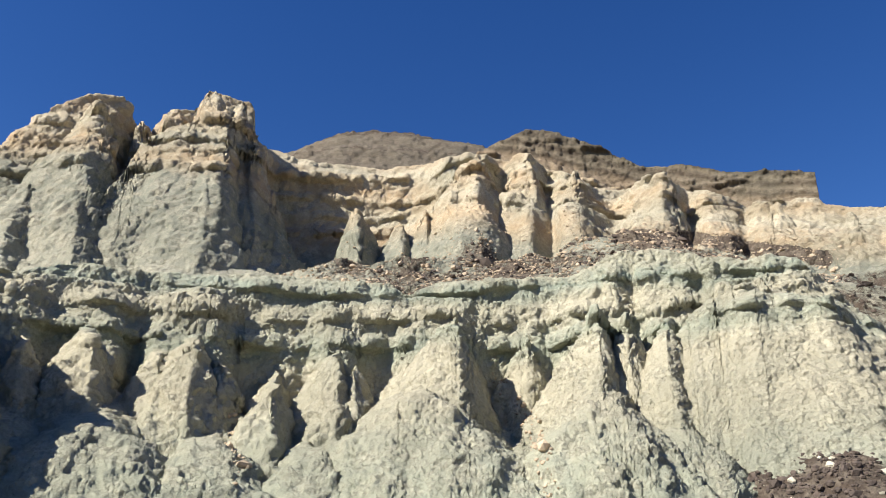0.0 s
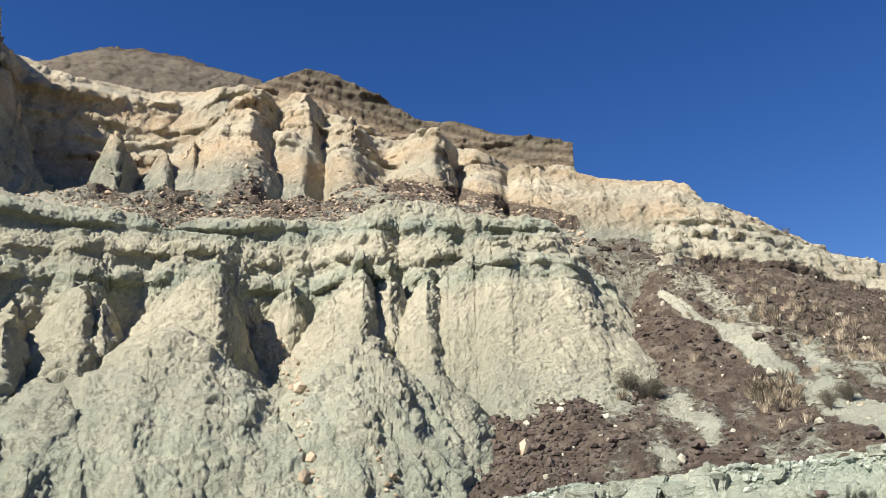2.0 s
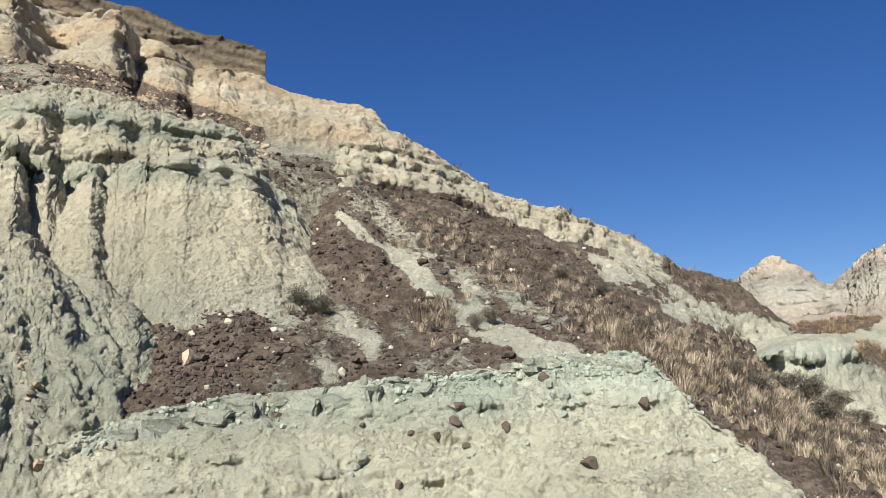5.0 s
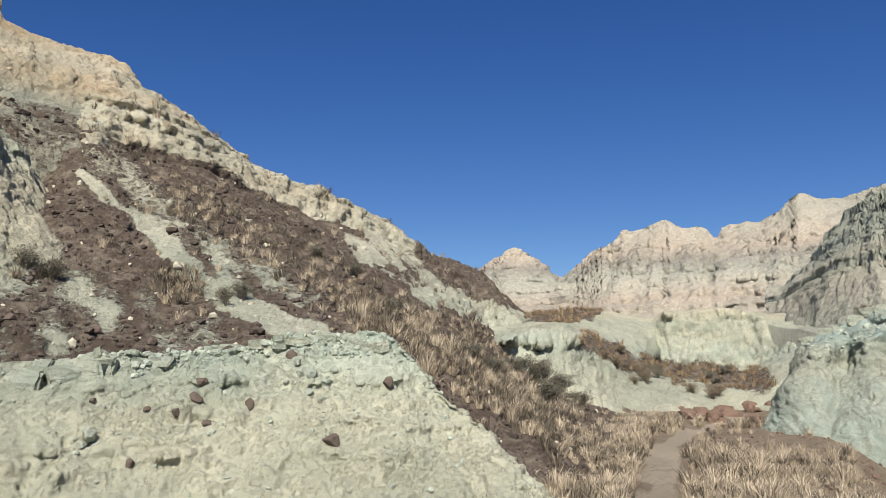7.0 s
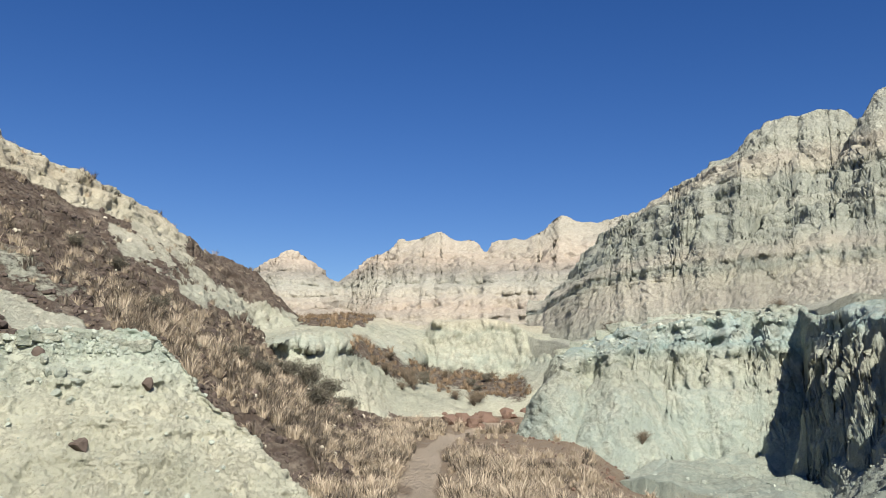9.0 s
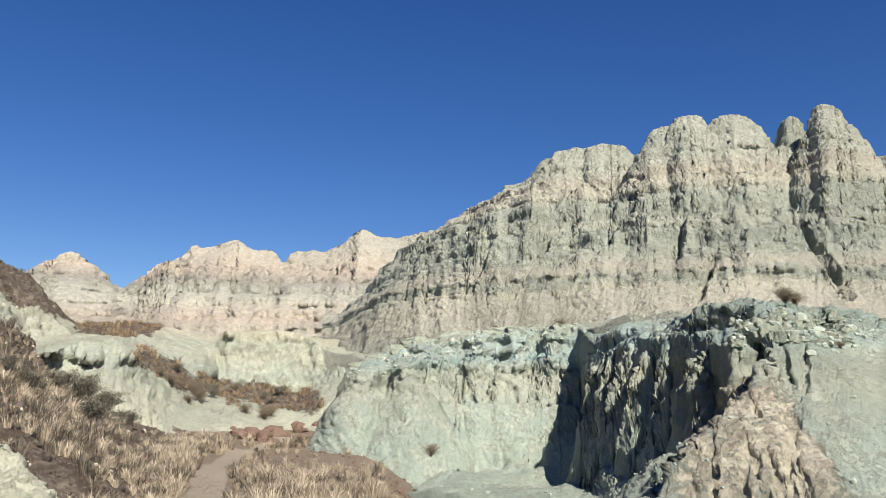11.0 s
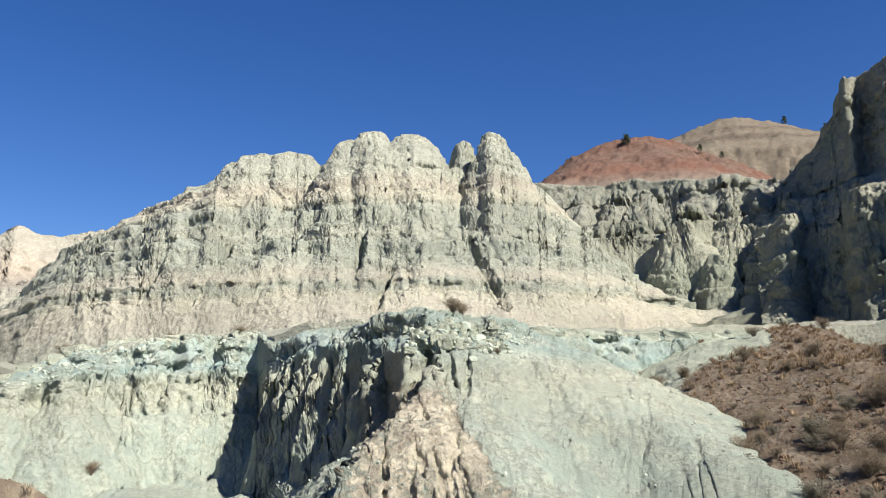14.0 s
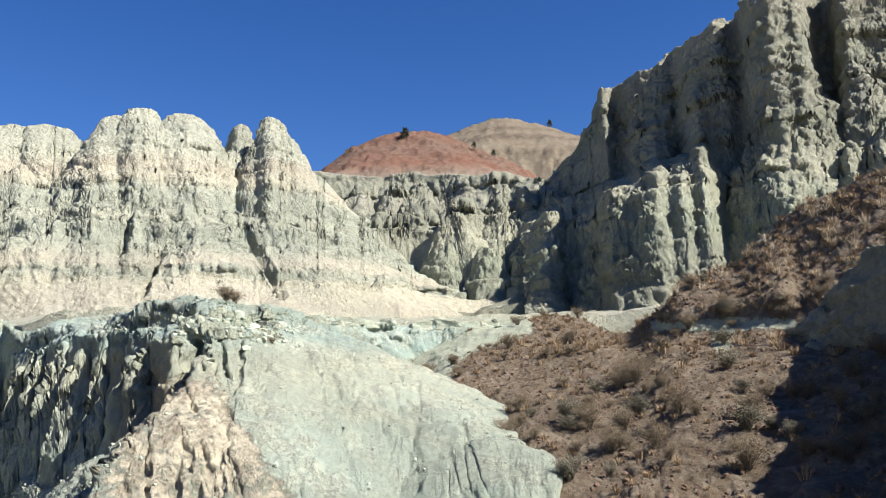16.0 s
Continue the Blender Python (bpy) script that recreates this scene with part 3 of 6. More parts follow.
land("cliff_upper_tier", (-36, 39), 860, 260, [(-36, 27.5), (-21, 28), (0, 27.6), (12, 27), (20, 27.5), (39, 30)], [(-36, 43), (39, 43)], up_height, CLAY_UP,
     "buff and cream claystone cliff with towers and ledges", "cliff", gullies=[(0.4, 0.05), (0.9, 0.16), (2.6, 0.3)],
     rough=[(1.3, 0.13, 0.8), (0.5, 0.075, 1.0), (0.19, 0.045, 1.4), (0.09, 0.022, 1.2)], ledge=[(16.9, 0.3, 0.4), (18.2, 0.2, 0.3), (19.0, 0.25, 0.4), (20.4, 0.35, 0.6)], talus=up_talus,
     quiet=lambda A, e: sstep(-21.6, -20.4, A) * sstep(-13.0, -13.8, A) * sstep(26.5, 24.5, e) + sstep(0, 1, A) * sstep(24.5, 22.5, e) * sstep(11, 10, A))


# hillside running down from the cliff to the trail
def slope_height(A, R, S):
    Z = steps(A[0], R, [
        [(14, 14.2, 0.5), (22.6, 14.6, 1.2), (36, 15.2, 1.7), (48, 15.8, 2.2), (52.5, 15.8, 1.8), (56, 15.2, 0.5), (60, 14.6, -0.2), (66, 14.2, -0.8), (72, 16, -1.4)],
        [p(14, 18, 0), p(22.6, 19, 5.2), p(28, 19.5, 5.0), p(36, 20, 5.2), p(44, 20, 5.2), p(50, 21, 4.0), p(56, 21, 1.2), p(60, 22, -0.9), p(66, 24, -3.2), p(72, 28, -5.0)],
        [p(14, 22, 3), p(20, 22, 9.2), p(24, 23.5, 8.8), p(28, 24, 9.4), p(33.7, 30.5, 14.6), p(38, 32, 14.0), p(42, 34, 12.6), p(47, 37, 11), p(52.5, 41, 9.2), p(56, 45, 7.2), p(60, 46, 2.3), p(64, 44, -0.4), p(68, 44, -1.6), p(72, 44, -3)],
        [p(14, 26, 4), p(20, 26, 10), p(28, 26, 10), p(33.7, 31.4, 16.2), p(38, 33, 15.6), p(42, 35, 14.0), p(47, 38, 12.4), p(52.5, 42, 10.2), p(56, 46, 8.0), p(60, 48, 5.2), p(64, 46, 1.0), p(68, 46, -1.4), p(72, 46, -3)],
        [p(14, 30, 4), p(28, 30, 10), p(33, 36.5, 18.9), p(35, 37, 18.6), p(38, 39, 17.0), p(41.8, 41, 14.8), p(45.3, 43, 13.3), p(48.4, 45, 12.2), p(52.2, 48, 10.3), p(53.4, 49, 9.3), p(58, 56, 7.5), p(61, 58, 5.0), p(66, 52, 0), p(72, 50, -2)],
        [p(14, 46, 2), p(33, 46, 16), p(48, 56, 9), p(58, 66, 5), p(66, 60, -1), p(72, 60, -2)]])
    Z = Z + 0.35 * fbm(S / 4, R / 4, 0, 3, 42)
    return terraces(Z, S, R, [(10.2, 0.4, 0.9), (11.2, 0.35, 0.9), (12.2, 0.35, 0.9), (13.2, 0.4, 0.9), (14.4, 0.4, 0.9)], 43)


def slope_talus(A, r, S, z):
    e = elev(r, z)
    top = line([(14, 30), (28, 15.0), (33.7, 14.9), (38.8, 14.3), (44, 12.2), (50, 10), (53.5, 8.8), (58, 8)], A[0])[None]
    cover = 0.95 - 1.0 * sstep(-0.35, 0.25, e - top + 0.8 * perlin(S / 2, r / 4, 0, 50)) * (1 - sstep(53, 54.5, A))
    run = S / 1.3 + (r - 15) * 0.25          # streaks down the slope
    broken = 1.5 * perlin(run, r / 5, 0, 51) + 0.9 * perlin(run * 2.3, r / 2, 0, 54)
    cover = cover - 0.95 * sstep(0.75, 0.15, near_line(A, e, [(31.6, 12.8), (34.2, 11), (36.6, 8.8), (39.6, 6.4), (43.4, 4.5), (47.1, 3.1)]) - 0.06 * np.clip(A - 36, 0, 8) + 0.3 * sstep(37, 32.5, A) + 0.4 * broken)
    cover = cover - 0.5 * sstep(2.2, -0.2, near_line(A, e, [(33.2, 13.6), (35.4, 12), (38, 10.0), (41, 8), (46, 5.4)]) + 1.6 * broken)
    cover = cover - 0.6 * sstep(1.3, 0.4, near_line(A, e, [(50, 9.2), (54, 8.0)]) + 1.2 * broken)
    cover = cover - 0.9 * sstep(1.1, 0.5, near_line(A, e, [(54.5, 6.2), (58.5, 4.6), (61, 3.8)]) + 0.4 * broken)
    loose = sstep(24, 28, A) * sstep(46, 40, A) * sstep(9, 6, e)          # more bare soil low on the slope
    return cover - (0.25 + 0.55 * loose) * np.clip(perlin(S / 1.2, r / 2.5, 0, 53) + 0.1 + 0.25 * loose, 0, 1)


land("talus_slope", (14, 72), 700, 260, [(14, 14.2), (36, 15.2), (52, 15.8), (60, 14.6), (66, 14.2), (72, 16)], [(14, 44), (33, 44), (48, 54), (58, 64), (72, 58)], slope_height, CLAY_SLOPE,
     "steep hillside of dark brown scree and dead bunchgrass", "hillside", gullies=[(1.6, 0.25)], rough=[(1.4, 0.2, 0.6), (0.45, 0.10, 0.8), (0.16, 0.05, 1)],
     ledge=[(10.4, 0.15, 0.25), (11.4, 0.15, 0.3), (12.4, 0.15, 0.25), (14, 0.2, 0.35)], talus=slope_talus)


# low green bank beside the trail
def bank_height(A, R, S):
    Z = steps(A[0], R, [
        [(14, 11.8, -0.9), (52, 12.0, -0.9), (60, 12.0, -0.8), (67, 12.3, -0.8)],
        [p(14, 14.2, -3.2), p(16.5, 14.3, -2.4), p(22.6, 14.6, -1.2), p(28, 14.8, -0.6), p(36, 14.9, 0.2), p(48.5, 15.1, 1.7), p(52.4, 15, 1.6), p(56, 14.6, -1.5), p(60.2, 14, -4.8), p(63, 13.4, -7.8), p(67, 12.8, -9)],
        [p(14, 14.4, -2.4), p(16.5, 14.5, -1.2), p(22.6, 14.9, 0.0), p(28, 15.1, 0.7), p(36, 15.2, 1.5), p(48.5, 15.4, 3.1), p(52.2, 15.2, 2.6), p(56, 14.8, -0.8), p(60.2, 14.2, -4.3), p(63, 13.6, -7.4), p(67, 12.9, -9.5)],
        [p(14, 16.5, -3.5), p(22.6, 16.6, -0.8), p(36, 17, 0.8), p(48.5, 17, 2.6), p(52.2, 17, 1.6), p(56, 16.4, -2.5), p(60.2, 16, -6), p(67, 15, -9)]])
    return Z + 0.25 * fbm(S / 2.2, R / 2.2, 0, 3, 55)


land("bank_by_the_trail", (14, 67), 640, 170, [(14, 11.8), (67, 12.3)], [(14, 16.5), (67, 15)], bank_height, CLAY_BANK,
     "pale green claystone bank with embedded stones", "bank", gullies=[(1.2, 0.08)], rough=[(1.0, 0.12, 1.0), (0.35, 0.10, 0.7), (0.12, 0.05, 1)], ledge=[(0.45, 0.06, 0.10), (-0.05, 0.05, 0.09), (1.0, 0.08, 0.10), (1.6, 0.15, 0.2)],
     talus=lambda A, r, S, z: 0.5 * sstep(15.5, 16.1, r))


# right-hand bank below the level bench, with its spur
def right_height(A, R, S):
    hollow = (1.6 * bell(A, 81.4, 0.7) + 1.8 * bell(A, 86.2, 0.9) + 1.4 * bell(A, 89.1, 0.6) + 1.4 * bell(A, 91.6, 0.5)) * sstep(29, 31.5, R) * (1 - sstep(34.5, 36.5, R))
    Z = steps(A[0], R - hollow, [
        [(70, 34, -1.6), (77, 31, -1.2), (78.6, 29.8, -0.9), (80, 29, -0.7), (86, 29.5, -0.7), (91, 29, -0.7), (93.8, 28, -0.7), (95.2, 25, -0.7), (97, 19, -0.6), (100, 14, -0.8), (104, 12, -0.9), (116, 12, -1.0), (124, 14, -0.9), (132, 24, 0)],
        [(70, 36, -1.4), (77, 34, -1.0), (78.6, 31.8, 0.2), (80, 31, 1.4), (83, 31.5, 2.2), (86, 33.2, 2.3), (91, 33.8, 2.2), (94.2, 33.2, 1.3), (95.2, 27.4, 0.3), (97, 25.4, 0.2), (100, 22.4, 0.1), (102.5, 20.0, 0.0), (104.5, 17.6, 0.0), (106, 18.6, 0.3), (112, 26, 0.4), (116, 28, 0.6), (121, 29.5, 1.0), (124, 30, 2), (132, 33, 4)],
        [(70, 38, -1.2), (77, 35, -0.8), p(78.6, 33, 1.0), p(79.6, 32.2, 2.0), p(82.8, 32.4, 2.8), p(85.2, 34.0, 3.7), p(88.9, 34.6, 4.5), p(92, 34.8, 4.8), p(94.4, 34.4, 4.8), p(95.4, 28.0, 3.2), p(97, 26.2, 4.4), p(100, 23.2, 5.0), p(102.5, 20.9, 4.8), p(104.5, 18.6, 4.2), p(106, 20, 5.0), p(112, 27.4, 5.2), p(116, 30, 4.6), p(124, 32, 4.4), p(132, 34, 5.0)],
        [(70, 40, -1.0), (77, 36, -0.6), p(78.6, 34, 1.8), p(79.6, 33.2, 2.5), p(82.8, 33.6, 3.3), p(85.2, 35.0, 4.3), p(88.9, 35.4, 5.1), p(92, 35.6, 5.4), p(94.4, 35.4, 5.5), p(95.4, 30.0, 4.6), p(97, 28.0, 5.6), p(100, 25.4, 6.0), p(102.5, 23.6, 6.7), p(104.5, 22.6, 7.1), p(106, 22.8, 7.0), p(112, 28.4, 6.1), p(116, 31, 5.6), p(124, 33, 5.0), p(132, 36, 5.2)],
        [(70, 50, -1.0), (77, 46, 0.5), (80, 44, 3.4), (85, 43, 4.9), (104, 42, 5.2), (132, 46, 5.6)]])
    Z = Z + 0.5 * fbm(S / 3.0, R / 3.0, 0, 3, 62) * sstep(77.5, 79, A)
    # pinnacles along the broken wall of the alcove, and ribs down the bank
    Z = cones(A, R, Z, [(95.7, 3.0, 27.0, 3.6, 4.0), (96.6, 3.7, 26.0, 3.4, 4.6), (97.7, 4.6, 25.2, 3.6, 4.2), (98.9, 4.2, 23.6, 3.4, 4.6), (100.2, 4.8, 22.6, 3.2, 4.6), (101.6, 3.6, 20.8, 3.4, 4.6), (102.8, 4.4, 20.0, 3.4, 4.6)], 65, 0.15, -0.1)
    Z = cones(A, R, Z, [(79.4, 1.4, 30.8, 1.6, 2.0), (83.1, 1.9, 31.0, 1.2, 1.5), (84.8, 3.6, 33.4, 1.5, 1.8), (87.8, 4.0, 33.8, 1.6, 2.0), (90.4, 4.2, 33.9, 1.6, 2.2), (92.8, 4.4, 33.8, 1.8, 2.0), (118, 4.2, 29.6, 1.8, 2.2), (115.4, 4.6, 29.4, 1.7, 2.2)], 60, 0.7, -0.1)
    # the spur: a smooth flank on one side, broken off steeply on the other, and a tan ridge running down from it
    spur = cones(A, R, Z, [(105.4, 7.3, 22.6, 0.54, 0.8)], 63, 0.8, 0.0, 0.1)
    spur = cones(A, R, spur, [(107.6, 7.0, 24.5, 0.5, 0.5), (110.5, 6.2, 24.5, 0.5, 0.5), (113.2, 4.9, 23.6, 0.5, 0.5), (115.6, 3.2, 22.3, 0.5, 0.5), (118, 1.5, 20.9, 0.5, 0.5), (120.4, 0.1, 19.4, 0.5, 0.5), (122.8, -1.3, 18.0, 0.5, 0.5), (125.2, -2.6, 16.6, 0.5, 0.5), (127.4, -4.2, 15.3, 0.5, 0.5)], 68, 0.9, -0.9, 0.1)
    edge = line([(11, 94), (13.5, 98), (15.4, 101), (17, 104), (18.6, 105.6), (20.5, 105.4), (22.5, 104.0), (26, 103.6)], R)
    share = sstep(-1.1, 1.1, A - edge + 1.0 * perlin(R / 1.2, A / 3, 0, 64))
    Z = spur * share + Z * (1 - share)
    Z = cones(A, R, Z, [(108.6, 2.0, 19.4, 0.75, 0.8), (107.2, 1.3, 18.8, 0.62, 0.85), (105.6, 0.2, 17.9, 0.62, 0.95), (104.0, -1.2, 17.1, 0.62, 0.95), (102.4, -2.9, 16.3, 0.62, 0.95), (100.8, -4.5, 15.4, 0.62, 0.95)], 67, 0.9, -0.5, 0.25)
    # soft gullies that run down the tan knob and the flank
    run = A + 0.35 * (R - 16) + 1.2 * perlin(R / 2.5, A / 4, 0, 61)
    Z = Z - 0.16 * np.clip(1 - 7 * np.abs(perlin(run / 1.5, R / 6, 0, 59)), 0, 1) * sstep(101, 103, A) * (0.25 + 0.75 * (1 - sstep(108, 111, A))) * (1 - sstep(19.5, 22, R))
    return terraces(Z, S, R, [(4.0, 0.45, 0.7)], 66)


land("bank_below_the_bench", (70, 132), 800, 270, [(70, 32), (74, 31), (80, 26), (91, 20), (97, 15), (100, 12), (104, 10), (118, 10), (124, 11), (128, 12.5), (132, 18)], [(70, 46), (74, 44), (85, 40), (104, 40), (132, 44)], right_height, CLAY_RIGHT,
     "pale green claystone bank with a shaded alcove and a spur", "bank", gullies=[(0.5, 0.12), (1.0, 0.2), (2.2, 0.4)], rough=[(1.1, 0.16, 1.0), (0.4, 0.08, 1.3), (0.16, 0.045, 1.3)],
     ledge=[(3.9, 0.25, 0.25), (4.4, 0.25, 0.25)], flutes=lambda Z: 0.8 + 1.0 * bell(Z, 3.2, 1.0),
     quiet=lambda A, e: np.clip(sstep(1.6, 0.2, e) * sstep(95.4, 94.2, A) + sstep(108.5, 110.5, A) * sstep(0.1, -0.4, e - line([(108, 6.8), (110.5, 6.1), (113.2, 4.8), (115.6, 3.1), (118, 1.4), (122.8, -1.4), (127.4, -4.2)], A[0])[None]) + sstep(100, 102, A) * sstep(3.0, 2.0, e), 0, 1),
     talus=lambda A, r, S, z: (0.62 + 0.4 * perlin(S / 1.2, r / 1.2, 0, 69)) * sstep(0.8, -0.8, A - 108.6 + 0.5 * elev(r, z) + 1.2 * perlin(S / 1.2, r / 1.2, 0, 70)) * sstep(98, 102, A) * sstep(3.4, 1.6, elev(r, z)) * (1 - sstep(18.8, 20.5, r)))


# valley floor, trail and the land out to the horizon
TRAIL = [(245, 9.0), (240, 4.0), (160, 0.5), (80, 3.0), (71.0, 9.5), (69.9, 13.8), (70.0, 19), (70.6, 25), (72.2, 30), (74.6, 34), (75.2, 37), (72.5, 40), (68.5, 42), (66, 46)]


def trail_gap(A, r):
    """Metres from the middle of the trail."""
    x, y = r * np.sin(np.radians(A)), r * np.cos(np.radians(A))
    q = [(d * math.sin(radians(az)), d * math.cos(radians(az))) for az, d in TRAIL]
    return near_line(x, y, q)


def ground_height(A, R, S):
    Z = -0.35 + 0.03 * np.clip(R - 16, 0, 45) - 0.95 * sstep(79.5, 85, A) * (1 - sstep(100, 112, A)) * sstep(12, 24, R) * (1 - sstep(40, 60, R))
    Z = Z - 1.0 * sstep(45, 300, R) + 0.2 * fbm(R * np.sin(np.radians(A)) / 4, R * np.cos(np.radians(A)) / 4, 0, 4, 5) * sstep(3, 9, R)
    Z = Z + 0.35 * sstep(9, 3, R)
    return Z - 0.12 * sstep(0.9, 0.3, trail_gap(A, R))


land("ground", [(-180, 50, 120), (50, 110, 460), (110, 165, 160), (165, 180, 10)], 0, 260, [(-180, -0.05), (180, -0.05)], [(-180, 3000), (180, 3000)],
     lambda A, R, S: ground_height(A, R, S), CLAY_FLOOR, "dry valley floor with a worn footpath and dead grass", "ground", rough=[(0.5, 0.05, 1.0), (0.17, 0.03, 1)],
     talus=lambda A, r, S, z: 0.85 - 0.3 * perlin(S, r, 0, 8), path=lambda A, r, S, z: sstep(0.62, 0.1, trail_gap(A, r) + 0.5 * perlin(r / 0.7, A / 2, 0, 9) + 0.25 * perlin(r / 0.25, A, 0, 19)), fine=900, flat=1.0, spread=2.6)


# low rises in the middle of the valley
def rise_height(A, R, S):
    Z = steps(A[0], R, [
        [(56, 34, -0.3), (64, 33, -0.8), (70, 36, -0.6), (80, 38, -0.6)],
        [p(56, 37, 1.4), p(59.3, 37, 1.3), p(62.3, 37.5, 1.5), p(64.2, 38, 1.7), p(66, 39, 0.5), p(68.2, 40, -0.6), p(72, 42, -0.5), p(76, 44, -0.2), p(80.5, 42, 0)],
        [p(56, 37.6, 2.0), p(59.3, 37.8, 2.5), p(62.3, 38.3, 3.3), p(64.2, 38.8, 3.4), p(65.8, 40, 1.9), p(68.2, 42, 0.2), p(70.4, 47, 0.5), p(76, 50, 0.6), p(78, 48, 1), p(80.5, 46, 1.4)],
        [p(56, 44, 3), p(60, 44, 3.4), p(64.2, 46, 3.8), p(66, 48, 3.2), p(69.3, 50, 2.0), p(70.4, 55.5, 1.0), p(73, 55.5, 0.9), p(76, 55, 1.0), p(78.4, 52, 2.4), p(80.5, 48, 2.6)],
        [p(56, 56, 4.2), p(62, 56, 4.5), p(65, 58, 4.7), p(68.5, 60, 4.1), p(70.2, 57.5, 3.9), p(70.8, 56.8, 4.6), p(74.6, 56.8, 4.7), p(76.2, 56.5, 4.4), p(78.4, 54, 3.2), p(80.5, 50, 3.1)],
        [p(56, 76, 4), p(65, 80, 4.6), p(72, 76, 4.5), p(80.5, 66, 4.2)]])
    return Z + 0.4 * fbm(S / 3, R / 3, 0, 3, 68)


land("rise_in_the_valley", (56, 80.5), 320, 150, [(56, 34), (80, 36)], [(56, 70), (80, 70)], rise_height, CLAY_RISE, "low pale green claystone rise with an overhanging ledge", "rise",
     gullies=[(0.7, 0.3), (1.8, 0.35)], rough=[(1.2, 0.16, 1.0), (0.45, 0.12, 1.2), (0.2, 0.06, 1)], ledge=[(3.2, 0.35, 1.1, 57.5, 65), (5.8, 0.4, 0.5, 70.5, 78)],
     talus=lambda A, r, S, z: 0.7 * sstep(1.3, 0.3, near_line(A, elev(r, z), [(65.6, 2.5), (67.5, 1.7), (70, 1.0), (73, 0.6), (76.5, 0.0)]) + 0.8 * perlin(S / 1.4, r / 4, 0, 15)) + 0.9 * sstep(0.9, 0.5, near_line(A, elev(r, z), [(61, 4.9), (63.5, 4.6), (66, 4.9)]) + 0.5 * perlin(S, r / 2, 0, 16)))


# level bench at the foot of the massif
land("bench", (56, 160), 420, 60, [(56, 70), (66, 64), (70, 61), (76, 58), (79, 50), (82, 41), (85.2, 36), (92, 36.2), (94.4, 36), (95.6, 32.5), (104.2, 29), (114, 32), (124, 34), (131, 37), (145, 36), (160, 30)],
     [(56, 130), (75, 120), (85, 85), (100, 70), (115, 85), (130, 85), (145, 60), (160, 60)],
     lambda A, R, S: steps(A[0], R, [[(56, 70, 4.0), (66, 64, 5.0), (70, 61, 5.6), (76, 58, 5.6), (79, 50, 4.5), (82, 41, 4.0), (85.2, 36, 4.5), (92, 36.2, 4.9), (95.6, 32.5, 4.8), (104.2, 29, 4.9), (114, 32, 4.8), (131, 37, 5.2), (160, 30, 5)],
                                     [(56, 130, 8.5), (75, 120, 9), (85, 85, 8.8), (100, 70, 9), (115, 85, 9.5), (130, 85, 9.5), (145, 60, 8), (160, 60, 8)]]) + 0.4 * fbm(S / 4, R / 4, 0, 4, 71),
     CLAY_MASSIF, "dusty pale bench of weathered claystone", "ground", rough=[(0.8, 0.1, 1)])


# brown brushy slope on the right
def brown_height(A, R, S):
    Z = steps(A[0], R, [
        [(111, 22, -1.4), (118, 17, -1.3), (124, 13, -1.2), (129, 10, -1.0), (145, 9.5, -1.0), (160, 9, -1)],
        [p(111, 27, -2), p(118, 25, -1.6), p(121, 24.5, -0.2), p(124, 24, 0.6), p(131, 24, 1.7), p(135, 24, 2.2), p(138, 23.5, 3.4), p(142, 23, 3.5), p(147, 22, 3.6), p(152, 21, 4), p(160, 20, 4)],
        [p(111, 30, 0), p(117, 31, 1.0), p(121, 32, 3.4), p(124, 33, 4.7), p(131, 34, 5.2), p(134.7, 32, 4.0), p(137.1, 29, 5.6), p(138.9, 28.4, 7.5), p(141.9, 28.4, 7.7), p(143.8, 28.2, 9.3), p(147.1, 27.6, 11.4), p(151.4, 27, 13.2), p(160, 26, 14)],
        [(111, 36, 3), (131, 40, 4.6), (135, 38, 3.4), (139, 36, 4), (146, 36, 6), (160, 32, 7)]])
    # teal hard layer half way up
    Z = Z + 0.5 * sstep(-0.3, 0.1, elev(R, Z) - 4.3 - 0.25 * perlin(S / 1.5, 0, 0, 76)) * sstep(135.6, 137, A) * (1 - sstep(144.5, 146, A)) * sstep(22, 23, R) * (1 - sstep(26, 27.5, R))
    return Z + 0.35 * fbm(S / 3, R / 3, 0, 4, 77)


land("brushy_slope", (111, 160), 500, 190, [(111, 22), (118, 17), (124, 13), (129, 10), (160, 9)], [(111, 36), (131, 39), (146, 34), (160, 30)], brown_height, CLAY_BRUSH,
     "brown brushy slope of gravel and dead grass", "hillside", rough=[(1.0, 0.12, 1), (0.35, 0.07, 1), (0.14, 0.04, 1)],
     talus=lambda A, r, S, z: 0.95 - 0.9 * sstep(0.8, -0.3, near_line(A, elev(r, z), [(121, 1.6), (122.5, 3.4), (127, 5.2)]) - 0.9 + 1.3 * perlin(S / 1.6, r / 3, 0, 75)) - 0.9 * sstep(0.6, 0.1, near_line(A, elev(r, z), [(136.6, 4.4), (145, 4.1)]) + 0.4 * perlin(S, r, 0, 74)) - 0.7 * bell(A, 140.6, 1.0) * bell(elev(r, z), 3.0, 1.0))


